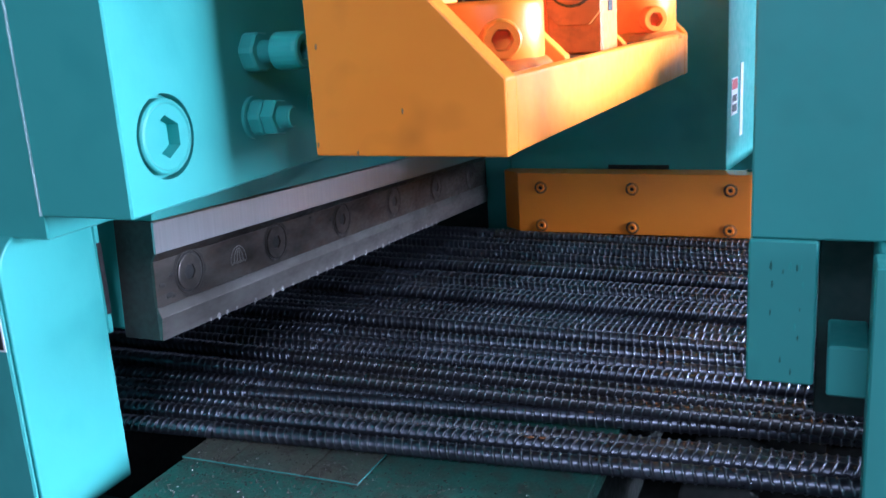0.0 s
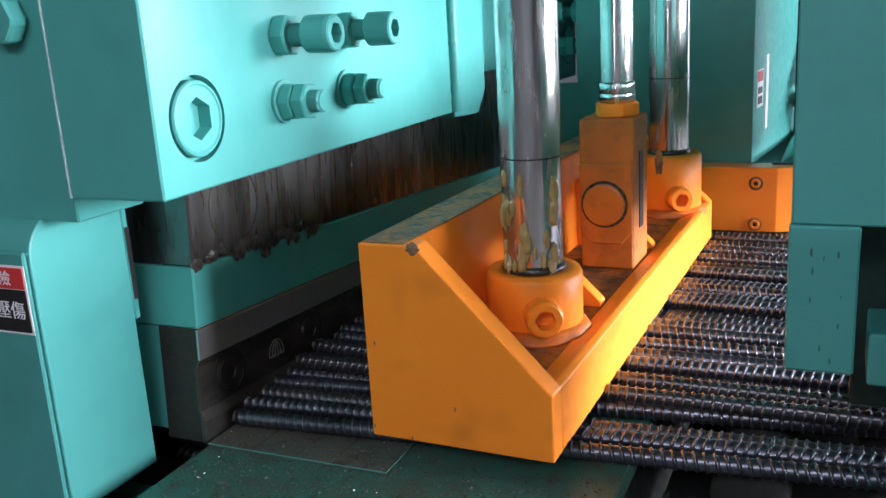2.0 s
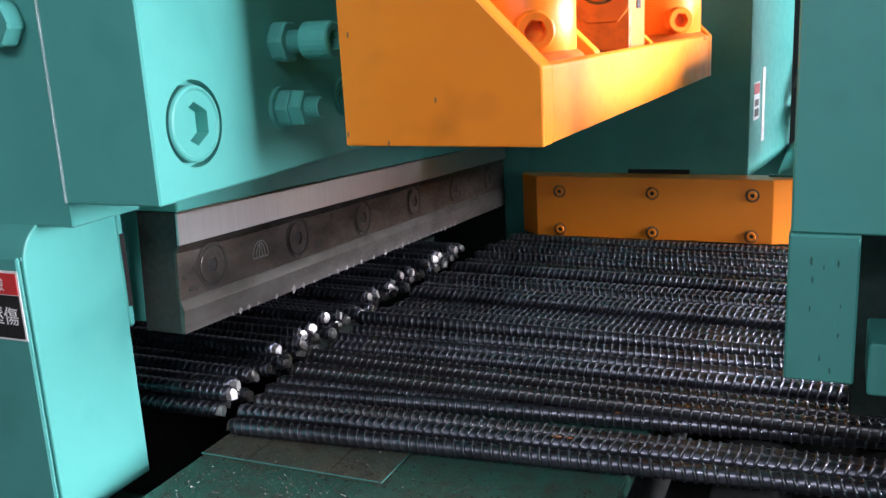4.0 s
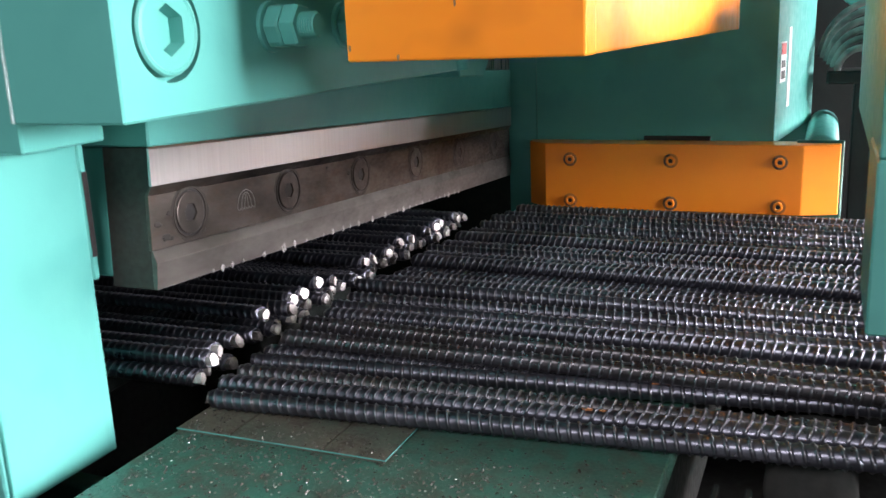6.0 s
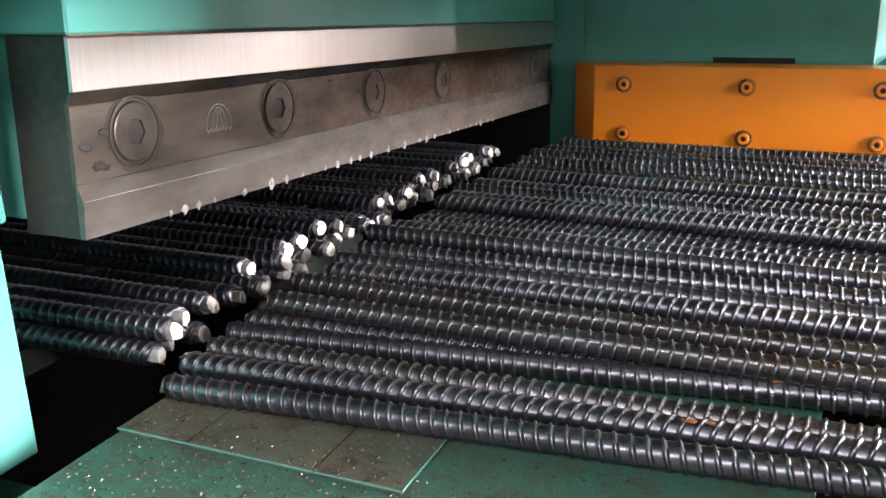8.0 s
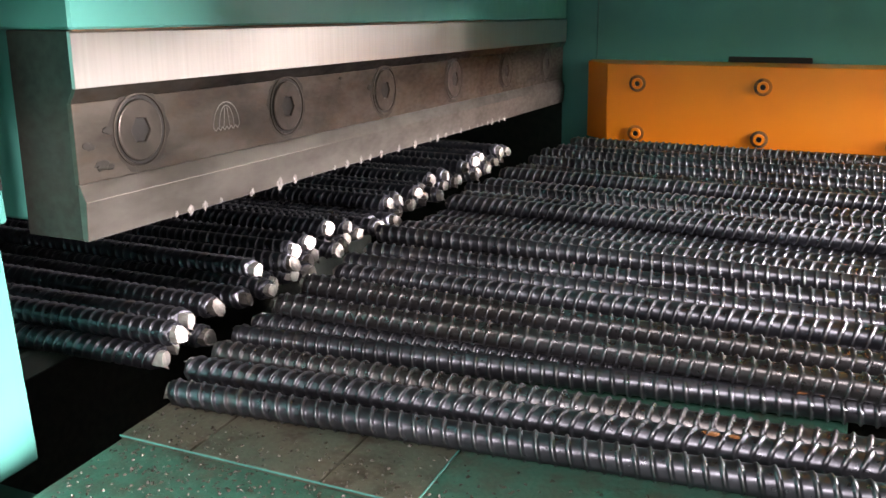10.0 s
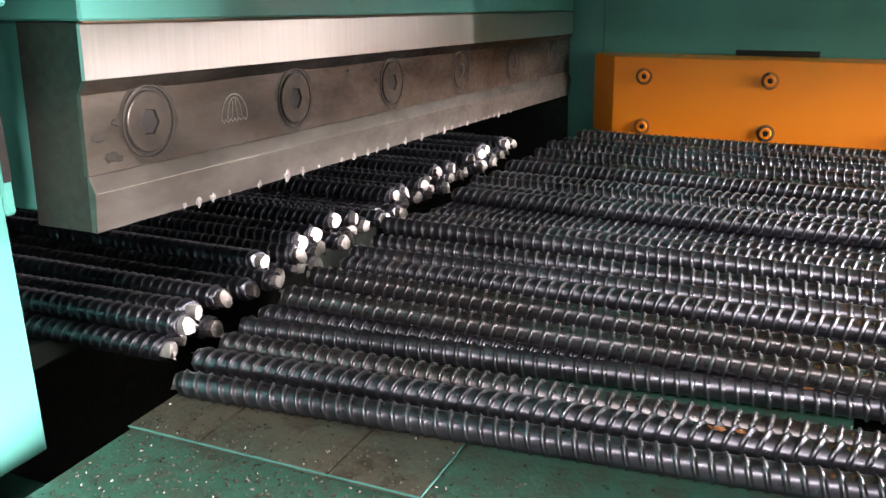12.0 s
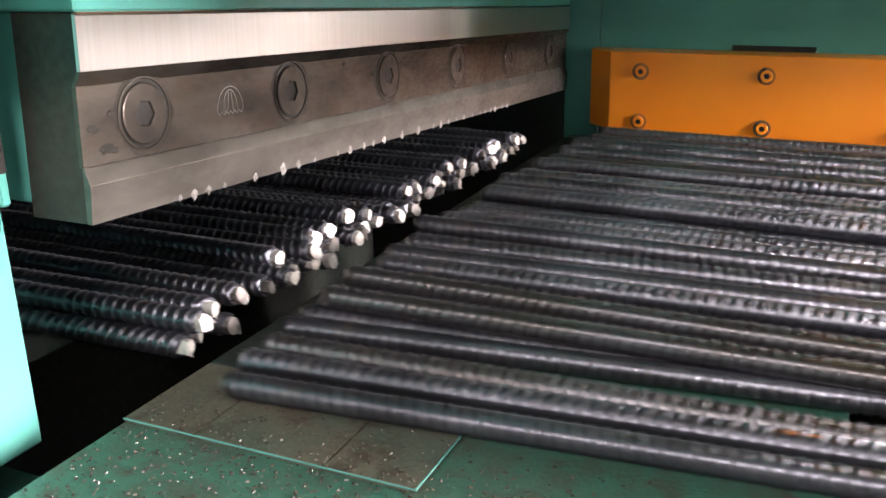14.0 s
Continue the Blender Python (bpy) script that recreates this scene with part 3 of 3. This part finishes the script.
    part("cutting_edge", prism([(-0.0075, -0.0345), (-0.0055, -0.0345), (-0.0005, -0.047), (-0.0025, edge), (-0.0075, edge)], "y", u0, u1, 0.0004), BLADE_EDGE, blade, "bevelled lower cutting edge")
    for i in range(6):
        y = 0.2 * i + 0.005
        rng2 = random.Random(40 + i)
        halo = lathe([(-0.0057, 0.0305), (-0.00542, 0.0300)], 48, "x", (0, y, -0.002))
        for v in halo.verts:
            k = 1.05 + 0.16 * noise.noise(Vector((v.co.y * 90, v.co.z * 90, i)))
            v.co.y, v.co.z = y + (v.co.y - y) * k, -0.002 + (v.co.z + 0.002) * k
        part("oil_halo", halo, GREASE_FILM, blade, "dark oily halo round a screw")
        part("counterbore", lathe([(-0.0056, 0.0285), (-0.0046, 0.0282), (-0.0044, 0.0268), (-0.0052, 0.0262), (-0.0052, 0.0245)], 40, "x", (0, y, -0.002)), SCREW, blade)
        part("screw_gap", lathe([(-0.0053, 0.0262), (-0.0049, 0.0258), (-0.0049, 0.0230)], 40, "x", (0, y, -0.002)), INK_HOLE, blade)
        head = [(-0.0056, 0.0240), (-0.0036, 0.0236), (-0.0030, 0.0225), (-0.0030, 0.0112, 6), (-0.0034, 0.0106, 6), (-0.0050, 0.0102, 6)]
        part("socket_screw", lathe(head, 36, "x", (0, y - 0.0012, -0.002), rng2.uniform(0, 6)), SCREW, blade)
        # black disc put in for the socket's inner darkness
        part("socket_hole", lathe([(-0.0052, 0.0101, 6), (-0.0046, 0.0101, 6)], 24, "x", (0, y - 0.0012, -0.002)), INK_HOLE, blade)
    rng3 = random.Random(8)
    for i in range(11):
        part("oil_stain", blob((-0.0055, u0 + 0.012 + abs(rng3.gauss(0, 0.03)) if i < 7 else rng3.uniform(0.1, 0.9), rng3.uniform(-0.030, 0.018)), 0.0045 * rng3.uniform(0.4, 1.3), 60 + i, (0.03, 1.4, 0.8)), BLADE_END, blade, "dark oil stain", True)
    u = 0.035
    while u < 0.80:
        part("edge_nick", blob((-0.0023, u, edge + 0.0022), 0.0042 * rng3.uniform(0.45, 1.15), int(u * 1000), (0.2, 1.0, 1.2)), NICK, blade, "bright nick in the cutting edge")
        u += rng3.choice((0.018, 0.022, 0.026, 0.030, 0.045))
    for a, b in ((-0.058, 0.06), (0.062, 0.30), (0.302, 0.75)):
        part("rust_line", box(-0.003, 0.0004, a, b, 0.0728, 0.0737, 0.0003), SEALANT, blade, "reddish brown rust line")
    # small etched maker's device: an arch over three strokes
    bm = bmesh.new()
    def stroke(p, q, w=0.0009):
        d = (Vector(q) - Vector(p)).normalized()
        n = Vector((-d.y, d.x)) * w / 2
        a = [Vector(p) + n, Vector(p) - n, Vector(q) - n, Vector(q) + n]
        lo = [bm.verts.new((-0.0056, v.x, v.y)) for v in a]
        hi = [bm.verts.new((-0.0052, v.x, v.y)) for v in a]
        bm.faces.new(hi)
        for k in range(4):
            bm.faces.new((lo[k], lo[(k + 1) % 4], hi[(k + 1) % 4], hi[k]))
    cx, cz = 0.111, -0.011
    for sx, sz in ((0.018, 0.021), (0.010, 0.018)):
        pts = [(cx - sx * math.cos(a), cz + sz * math.sin(a)) for a in [math.pi * k / 14 for k in range(15)]]
        for p, q in zip(pts, pts[1:]):
            stroke(p, q)
    for dx in (-0.004, 0.004):
        stroke((cx + dx, cz), (cx + dx * 0.4, cz + 0.016))
    for i in range(6):
        stroke((cx - 0.018 + i * 0.006, cz), (cx - 0.015 + i * 0.006, cz - 0.003))
        stroke((cx - 0.015 + i * 0.006, cz - 0.003), (cx - 0.012 + i * 0.006, cz))
    part("etched_mark", bm, WHITE_ETCH, blade)
    return r


GREASE_FILM = surface("oil_film", (0.030, 0.026, 0.022), (0.042, 0.036, 0.030), 0.45, metal=0.5, scale=60, fine=300, bump=0.1)
NICK = plain("bright_nick_steel", (0.26, 0.255, 0.25), 0.45, 0.5)
WHITE_ETCH = plain("etched_steel", (0.42, 0.41, 0.39), 0.6, 0.3)


def clamp():
    """The hold-down clamp. Its origin is the near lower corner on the blade side; it runs along y."""
    c = thing("hold_down_clamp", "orange painted steel hold-down clamp hanging on chromed rods", "clamp")
    L = 1.0
    prof = [(0.0, 0.0), (0.2215, 0.0), (0.2215, 0.0770), (0.071, 0.231), (0.0, 0.231)]
    part("end_plate", prism(prof, "y", 0.0, 0.030, 0.0022, 2), ORANGE, c)
    part("far_end_plate", prism(prof, "y", L - 0.03, L, 0.0022, 2), ORANGE, c)
    part("back_plate", box(0.0004, 0.055, 0.0302, L - 0.0302, 0.0003, 0.2305, 0.002), ORANGE, c)
    part("back_plate_top", box(0.003, 0.056, 0.004, L - 0.004, 0.2309, 0.2325, 0.0006), ORANGE_DIRTY, c, "dirty bare top edge")
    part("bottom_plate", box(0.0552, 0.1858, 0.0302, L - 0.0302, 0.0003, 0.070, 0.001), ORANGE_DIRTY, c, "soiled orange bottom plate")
    part("front_lip", prism([(0.186, 0.0004), (0.2212, 0.0004), (0.2212, 0.0765), (0.213, 0.0795), (0.186, 0.0715)], "y", 0.0302, L - 0.0302, 0.0022, 2), ORANGE, c)
    for y in (0.315, 0.63):
        part("rib", prism([(0.0554, 0.0702), (0.185, 0.0702), (0.185, 0.078), (0.075, 0.185), (0.0554, 0.185)], "y", y, y + 0.022, 0.0015), ORANGE, c)
    part("chipped_corner", blob((0.068, -0.0004, 0.2285), 0.0065, 4, (1.2, 0.25, 1.0)), SEALANT, c, "bare brown chip in the paint")
    for i, (nx, nz) in enumerate(((0.012, 0.115), (0.108, 0.047), (0.052, 0.0035), (0.0035, 0.012))):
        part("paint_nick", blob((nx, -0.0003, nz), 0.0017, i, (0.7, 0.3, 1.6)), SEALANT, c)

    def rod(x, y, top, rim):
        part("collar", lathe([(0.0702, 0.0595), (0.072, 0.0610), (rim - 0.006, 0.0610), (rim, 0.0575), (rim, 0.0395), (rim - 0.005, 0.0385)], 48, "z", (x, y, 0)), ORANGE, c, "", True)
        bead = lathe([(0.0701, 0.073), (0.073, 0.0725), (0.080, 0.068), (0.085, 0.0615)], 64, "z", (x, y, 0))
        for v in bead.verts:
            k = 1 + 0.07 * noise.noise(Vector((v.co.x * 60, v.co.y * 60, v.co.z * 40)))
            v.co.x, v.co.y = x + (v.co.x - x) * k, y + (v.co.y - y) * k
        part("weld_bead", bead, ORANGE_SHADED_SOILED, c, "rough soiled weld bead", True)
        part("rod", lathe([(rim - 0.03, 0.0375), (top, 0.0375)], 48, "z", (x, y, 0), caps=False), CHROME, c, "chromed guide rod smeared with grease", True)
        part("scribed_line", lathe([(rim + 0.142, 0.0376), (rim + 0.1424, 0.0378), (rim + 0.1434, 0.0378), (rim + 0.1438, 0.0376)], 48, "z", (x, y, 0), caps=False), BLACK, c)
        sc = Matrix.Translation((x, y, 0.108)) @ pose(0, 0, 0, 0, 0, -62)
        bm = lathe([(0.055, 0.0235), (0.075, 0.0235), (0.083, 0.0225), (0.086, 0.020), (0.086, 0.0135, 6), (0.066, 0.0125, 6)], 24, "x")
        bm.transform(sc)
        part("clamp_screw", bm, ORANGE, c)
        part("grease_ring", lathe([(rim - 0.001, 0.0405), (rim + 0.003, 0.0415), (rim + 0.009, 0.0378)], 40, "z", (x, y, 0)), GREASE_DARK, c, "", True)
    rod(0.127, 0.215, 0.98, 0.152)
    rod(0.152, 0.920, 0.98, 0.186)
    rng = random.Random(11)
    for i in range(24):
        a = radians(-100 + rng.uniform(-45, 75))
        z = 0.158 + abs(rng.gauss(0, 0.050))
        part("grease_blob", blob((0.127 + 0.038 * math.cos(a), 0.215 + 0.038 * math.sin(a), z), 0.0075 * rng.uniform(0.5, 1.3), i + 20, (0.6, 0.7, 2.1)), GREASE, c, "", True)
    # clevis and cylinder rod in the middle
    y, x = 0.545, 0.150
    # clevis, boss and pin carry the interior shade in their paint colour
    part("clevis", box(x - 0.048, x + 0.0355, y - 0.045, y + 0.045, 0.0705, 0.303, 0.003), ORANGE_SHADED_SOILED, c)
    part("clevis_boss", prism([(x - 0.047, 0.132), (x - 0.030, 0.112), (x + 0.018, 0.112), (x + 0.035, 0.132), (x + 0.035, 0.235), (x - 0.047, 0.235)], "y", y - 0.051, y - 0.0455, 0.0015), ORANGE_SHADED_SOILED, c)
    part("pin", lathe([(y - 0.0585, 0.029), (y - 0.057, 0.032), (y - 0.0515, 0.032)], 36, "y", (x - 0.008, 0, 0.174)), ORANGE_SHADED_SOILED, c)
    # black ring painted in for the darkness of the pin's gap
    part("pin_gap", lathe([(y - 0.0516, 0.0365), (y - 0.0519, 0.036), (y - 0.0519, 0.033)], 36, "y", (x - 0.008, 0, 0.174)), GREASE_DARK, c, "dark ring standing in for the gap round the pin")
    part("clevis_slot", box(x + 0.0358, x + 0.0372, y - 0.012, y + 0.012, 0.13, 0.25, 0.0005), INK_HOLE, c)
    hexb = lathe([(0.3035, 0.034, 6), (0.305, 0.036, 6), (0.322, 0.036, 6), (0.324, 0.033, 6)], 24, "z", (x, y, 0))
    part("lock_nut", hexb, ORANGE, c)
    part("gland", lathe([(0.3242, 0.0275), (0.336, 0.0275), (0.338, 0.0262), (0.340, 0.0275), (0.352, 0.0275), (0.355, 0.0255)], 36, "z", (x, y, 0)), CHROME, c, "", True)
    part("piston_rod", lathe([(0.3552, 0.0245), (0.98, 0.0245)], 36, "z", (x, y, 0), caps=False), CHROME, c, "bright chromed piston rod", True)
    part("hose_loop", blob((x + 0.05, y + 0.06, 0.22), 0.012, 3, (0.5, 0.5, 1.6)), ORANGE_DIRTY, c)
    return c


# ---- the bars ----
def bar_mesh(name, length, turn, material, flip=False, slope=0.012):
    """A ribbed bar from the origin along +x: narrow slanting ribs between two lengthwise ribs."""
    sides, core, rib, pitch = 20, 0.0101, 0.0021, 0.0114
    verts, faces = [], []
    n = int(length / pitch)
    steps = ((0.0, 0.0), (0.44, 0.0), (0.51, 0.08), (0.60, 0.86), (0.68, 1.0), (0.76, 0.86), (0.85, 0.08), (0.92, 0.0))
    for i in range(n):
        for f, h in steps:
            for k in range(sides):
                a = 2 * math.pi * k / sides
                half = (a / math.pi) % 1.0
                fold = abs(half * 2 - 1)
                slant = (slope if a < math.pi else -slope) * (half - 0.5) * (-1 if flip else 1)
                x = min(max((i + f) * pitch + slant, 0.0), n * pitch)
                r = core + rib * h * min(1.0, 2.6 * (1 - fold)) + (0.0013 if fold > 0.85 else 0)
                verts.append((x, r * math.cos(a + turn), r * math.sin(a + turn)))
    rings = n * len(steps)
    for i in range(rings - 1):
        for k in range(sides):
            j = (k + 1) % sides
            faces.append((i * sides + k, i * sides + j, (i + 1) * sides + j, (i + 1) * sides + k))
    faces.append(tuple(range(sides))[::-1])
    faces.append(tuple((rings - 1) * sides + k for k in range(sides)))
    me = bpy.data.meshes.new(name)
    me.from_pydata(verts, [], faces)
    me.materials.append(material)
    me.materials.append(RIB_GLINT)
    for i, p in enumerate(me.polygons):
        p.use_smooth = len(p.vertices) == 4
        fold = abs((((i % sides + 0.5) / sides * 2) % 1.0) * 2 - 1)
        # crest faces take the painted glint colour
        if p.use_smooth and (i // sides) % len(steps) in (3, 4) and fold < 0.75:
            p.material_index = 1
    return me


def cut_face_mesh(seed, material, size, slope):
    """The sheared end: a flat slanting facet with a torn burr along one side."""
    rng = random.Random(seed)
    bm = bmesh.new()
    n = 9
    lo, hi = [], []
    tilt = rng.uniform(0.2, 1.0) * slope
    for k in range(n):
        a = 2 * math.pi * k / n
        r = size * rng.uniform(0.82, 1.06)
        y, z = r * math.cos(a), r * math.sin(a) * rng.uniform(0.9, 1.0)
        lo.append(bm.verts.new((-0.002, y * 0.97, z * 0.97)))
        hi.append(bm.verts.new((0.0075 - tilt * z * 0.7 + rng.uniform(-.0005, .0005), y * 0.93, z * 0.93)))
    for k in range(n):
        j = (k + 1) % n
        bm.faces.new((lo[k], lo[j], hi[j], hi[k]))
    top = bm.faces.new(hi)
    bmesh.ops.triangulate(bm, faces=[top])
    # torn burr
    k = rng.randrange(n)
    tip = bm.verts.new(hi[k].co * 1.12 + Vector((0.003, 0, 0)))
    bm.faces.new((hi[k], hi[(k + 1) % n], tip))
    me = bpy.data.meshes.new("cut_face")
    bm.to_mesh(me)
    bm.free()
    me.materials.append(material)
    return me


def ramp_of(y, stops):
    """Straight pieces between (y, value) stops."""
    for (a, va), (b, vb) in zip(stops, stops[1:]):
        if y <= b:
            return va + (vb - va) * max(0.0, (y - a) / (b - a))
    return stops[-1][1]


def bars():
    rng = random.Random(21)
    long_meshes = [bar_mesh("rebar", 1.2, i * 0.61, REBAR if i % 4 else REBAR_RUSTY, i % 2 == 0, (0.004, 0.008, 0.013)[i % 3]) for i in range(9)]
    short_meshes = [bar_mesh("rebar", 0.76, i * 0.7 + 0.3, REBAR, i % 2 == 0, (0.006, 0.012)[i % 2]) for i in range(6)]
    faces = [cut_face_mesh(i, CUT if i % 3 else CUT_DULL, 0.0082 + 0.0003 * (i % 8), 0.7) for i in range(10)]
    dull_faces = [cut_face_mesh(20 + i, CUT_DULL, 0.0092, 0.3) for i in range(4)]
    low = TABLE_Z + 0.0042 + 0.0117
    # each bar: its place across the table, lift over the lowest layer, degrees off the square, reach past the blade line
    spots = [(0.068, 0, 5.0, 0.010), (0.108, 0.001, 4.4, -0.004), (0.146, 0, 2.9, -0.005), (0.181, 0.001, 5.6, -0.010), (0.215, 0, 3.4, -0.012),
             (0.222, 0.0205, 1.0, 0.010)]
    y = 0.246
    while y < 1.17:
        spots.append((y, rng.choice((0, 0, 0.0015)), ramp_of(y, ((0.24, 1.2), (0.62, -0.8), (1.17, -2.4))) + rng.uniform(-0.3, 0.3),
                      ramp_of(y, ((0.2, -0.010), (0.65, -0.006), (1.0, 0.018), (1.17, 0.040))) + rng.uniform(-0.006, 0.008)))
        y += 0.0272 + rng.uniform(0, 0.0025)
    # a second layer lies in the hollows of the first, in loose groups
    for y, up, lean, end in ((0.285, 0.0185, -0.5, 0.0), (0.327, 0.018, 1.4, 0.015), (0.362, 0.018, 1.2, 0.006), (0.403, 0.018, 1.6, 0.010), (0.464, 0.0205, 0.0, -0.010),
                             (0.496, 0.018, 0.2, 0.004), (0.624, 0.0205, -1.6, 0.010), (0.655, 0.018, -1.5, 0.016), (0.702, 0.018, -1.4, 0.004), (0.735, 0.018, -1.8, 0.020),
                             (0.806, 0.019, -1.6, 0.018), (0.842, 0.018, -2.0, 0.030), (0.905, 0.018, -2.0, 0.028), (0.966, 0.018, -2.2, 0.030), (1.002, 0.018, -2.1, 0.045), (1.071, 0.018, -2.4, 0.050)):
        spots.append((y, up, lean, end))
    # the nearest cut bars end up heaped on one another
    pile = ((-0.044, 0.116, 0), (-0.034, 0.128, 0.0205), (-0.055, 0.143, 0.0005), (-0.047, 0.157, 0.0200), (-0.038, 0.170, 0), (-0.046, 0.196, 0.0195))
    feed, cut = [], []
    for i, (y, up, a, x) in enumerate(spots):
        z = low + up
        ob = tagged(new("rebar", long_meshes[(i * 4 + rng.randrange(3)) % 9]), "dark ribbed steel reinforcing bar lying on the feed table", "rebar", "bars on the feed table")
        face = new("cut_face", dull_faces[rng.randrange(4)])
        tagged(face, "dark sheared steel face")
        face.parent = ob
        face.matrix_basis = pose(0.0055, 0, 0, rng.uniform(0, 360), 0, 180)
        feed.append((ob, x, y, z, a))
        ob = tagged(new("rebar", short_meshes[rng.randrange(6)]), "dark ribbed steel bar end with a bright sheared face", "rebar", "sheared bars past the blade")
        face = new("cut_face", faces[rng.randrange(10)])
        tagged(face, "bright sheared steel face")
        face.parent = ob
        face.matrix_basis = pose(0.002, 0, 0, rng.uniform(-110, 110), 0, 180)
        # pushed back by the blade, the cut bars lie closer together and less even
        rest_y = 0.116 + (y - 0.068) * 0.845 + rng.uniform(-0.002, 0.002)
        rest_x = ramp_of(rest_y, ((0.11, -0.040), (0.2, -0.052), (0.45, -0.055), (0.62, -0.062), (0.80, -0.058), (1.05, -0.052))) + rng.uniform(-0.022, 0.012)
        lift = rng.uniform(0, 0.004)
        if i < len(pile):
            rest_x, rest_y, lift = pile[i][0], pile[i][1], low + pile[i][2] - z
        cut.append((ob, x, y, z, a, rest_x - x, rest_y - y, lift))
    for i, (ob, x, y, z, a) in enumerate(feed[:9]):
        for k in range(2 if i in (1, 3) else 0):
            flake = blob((0.40 + 0.03 * i + 0.016 * k, -0.003, 0.0104), 0.0035 - 0.001 * k, i + k, (1.7, 0.8, 0.25))
            part("rust_patch", flake, RUST, ob, "orange rust patch", True)
    return feed, cut


RUST = surface("orange_rust", (0.34, 0.13, 0.04), (0.20, 0.08, 0.03), 0.85, scale=120, fine=400, bump=0.4)
hall()
machine_frame()
guards()
side_columns()
table()
fence()
RAM = ram()
CLAMP = clamp()
FEED, CUT_BARS = bars()

# seconds and height of the clamp's underside
CLAMP_Z = [(0, 0.356), (0.45, 0.356), (0.5, 0.350), (0.6, 0.325), (0.7, 0.262), (0.8, 0.205), (0.9, 0.147), (1.0, 0.096), (1.1, 0.047), (1.2, 0.017), (1.3, 0.011), (2.0, 0.0105),
           (2.75, 0.011), (2.8, 0.014), (2.9, 0.055), (3.0, 0.113), (3.1, 0.156), (3.2, 0.198), (3.4, 0.272), (3.6, 0.335), (3.75, 0.356), (4.0, 0.356), (14.0, 0.356)]
# seconds and drop of the ram
RAM_DROP = [(0, 0), (1.3, 0), (1.5, 0.0), (1.6, 0.018), (1.7, 0.057), (1.8, 0.101), (1.9, 0.141), (2.0, 0.156), (2.1, 0.144), (2.2, 0.120), (2.3, 0.077), (2.4, 0.033), (2.5, 0.002), (2.6, 0), (3, 0), (14, 0)]


def motions():
    walk(CLAMP, [(t, pose(0.2325, 0.030, z, 0, 0, -1.7)) for t, z in CLAMP_Z])
    walk(RAM, [(t, pose(0, 0.08, 0.2 - d, -math.degrees(RAKE), 0, 0)) for t, d in RAM_DROP])
    for ob, x, y, z, a in FEED:
        rows = [(t, pose(x + d * math.cos(radians(a)), y + d * math.sin(radians(a)), z, 0, 0, a)) for t, d in ((0, 0), (7, 0), (13.75, 0), (13.8, 0), (13.9, 0.008), (13.95, 0.020), (14.0, 0.050))]
        walk(ob, rows)
    for ob, x, y, z, a, dx, dy, dz in CUT_BARS:
        rest = (dx, dy, dz)
        rows = []
        for t, k, drop, run in ((0, 0, 0, 0), (1.75, 0, 0, 0), (1.85, 0.4, 0.010, 0), (2.0, 1, 0.105, 0), (2.2, 1, 0.110, 0), (2.9, 1, 0.095, 0), (3.2, 1, 0.055, 0), (4.2, 1, 0.004, 0), (4.8, 1, 0, 0),
                                (7, 1, 0, 0), (13.75, 1, 0, 0), (13.85, 1, 0, 0.0), (13.9, 1, 0, 0.004), (14.0, 1, 0, 0.024)):
            px = x + 0.008 + k * (rest[0] - 0.008) + run
            rows.append((t, pose(px, y + k * (rest[1]), z + k * rest[2] - drop, 0, -drop * 60 if drop else 0, 180 + a * (1 - 0.6 * k))))
        walk(ob, rows)


motions()
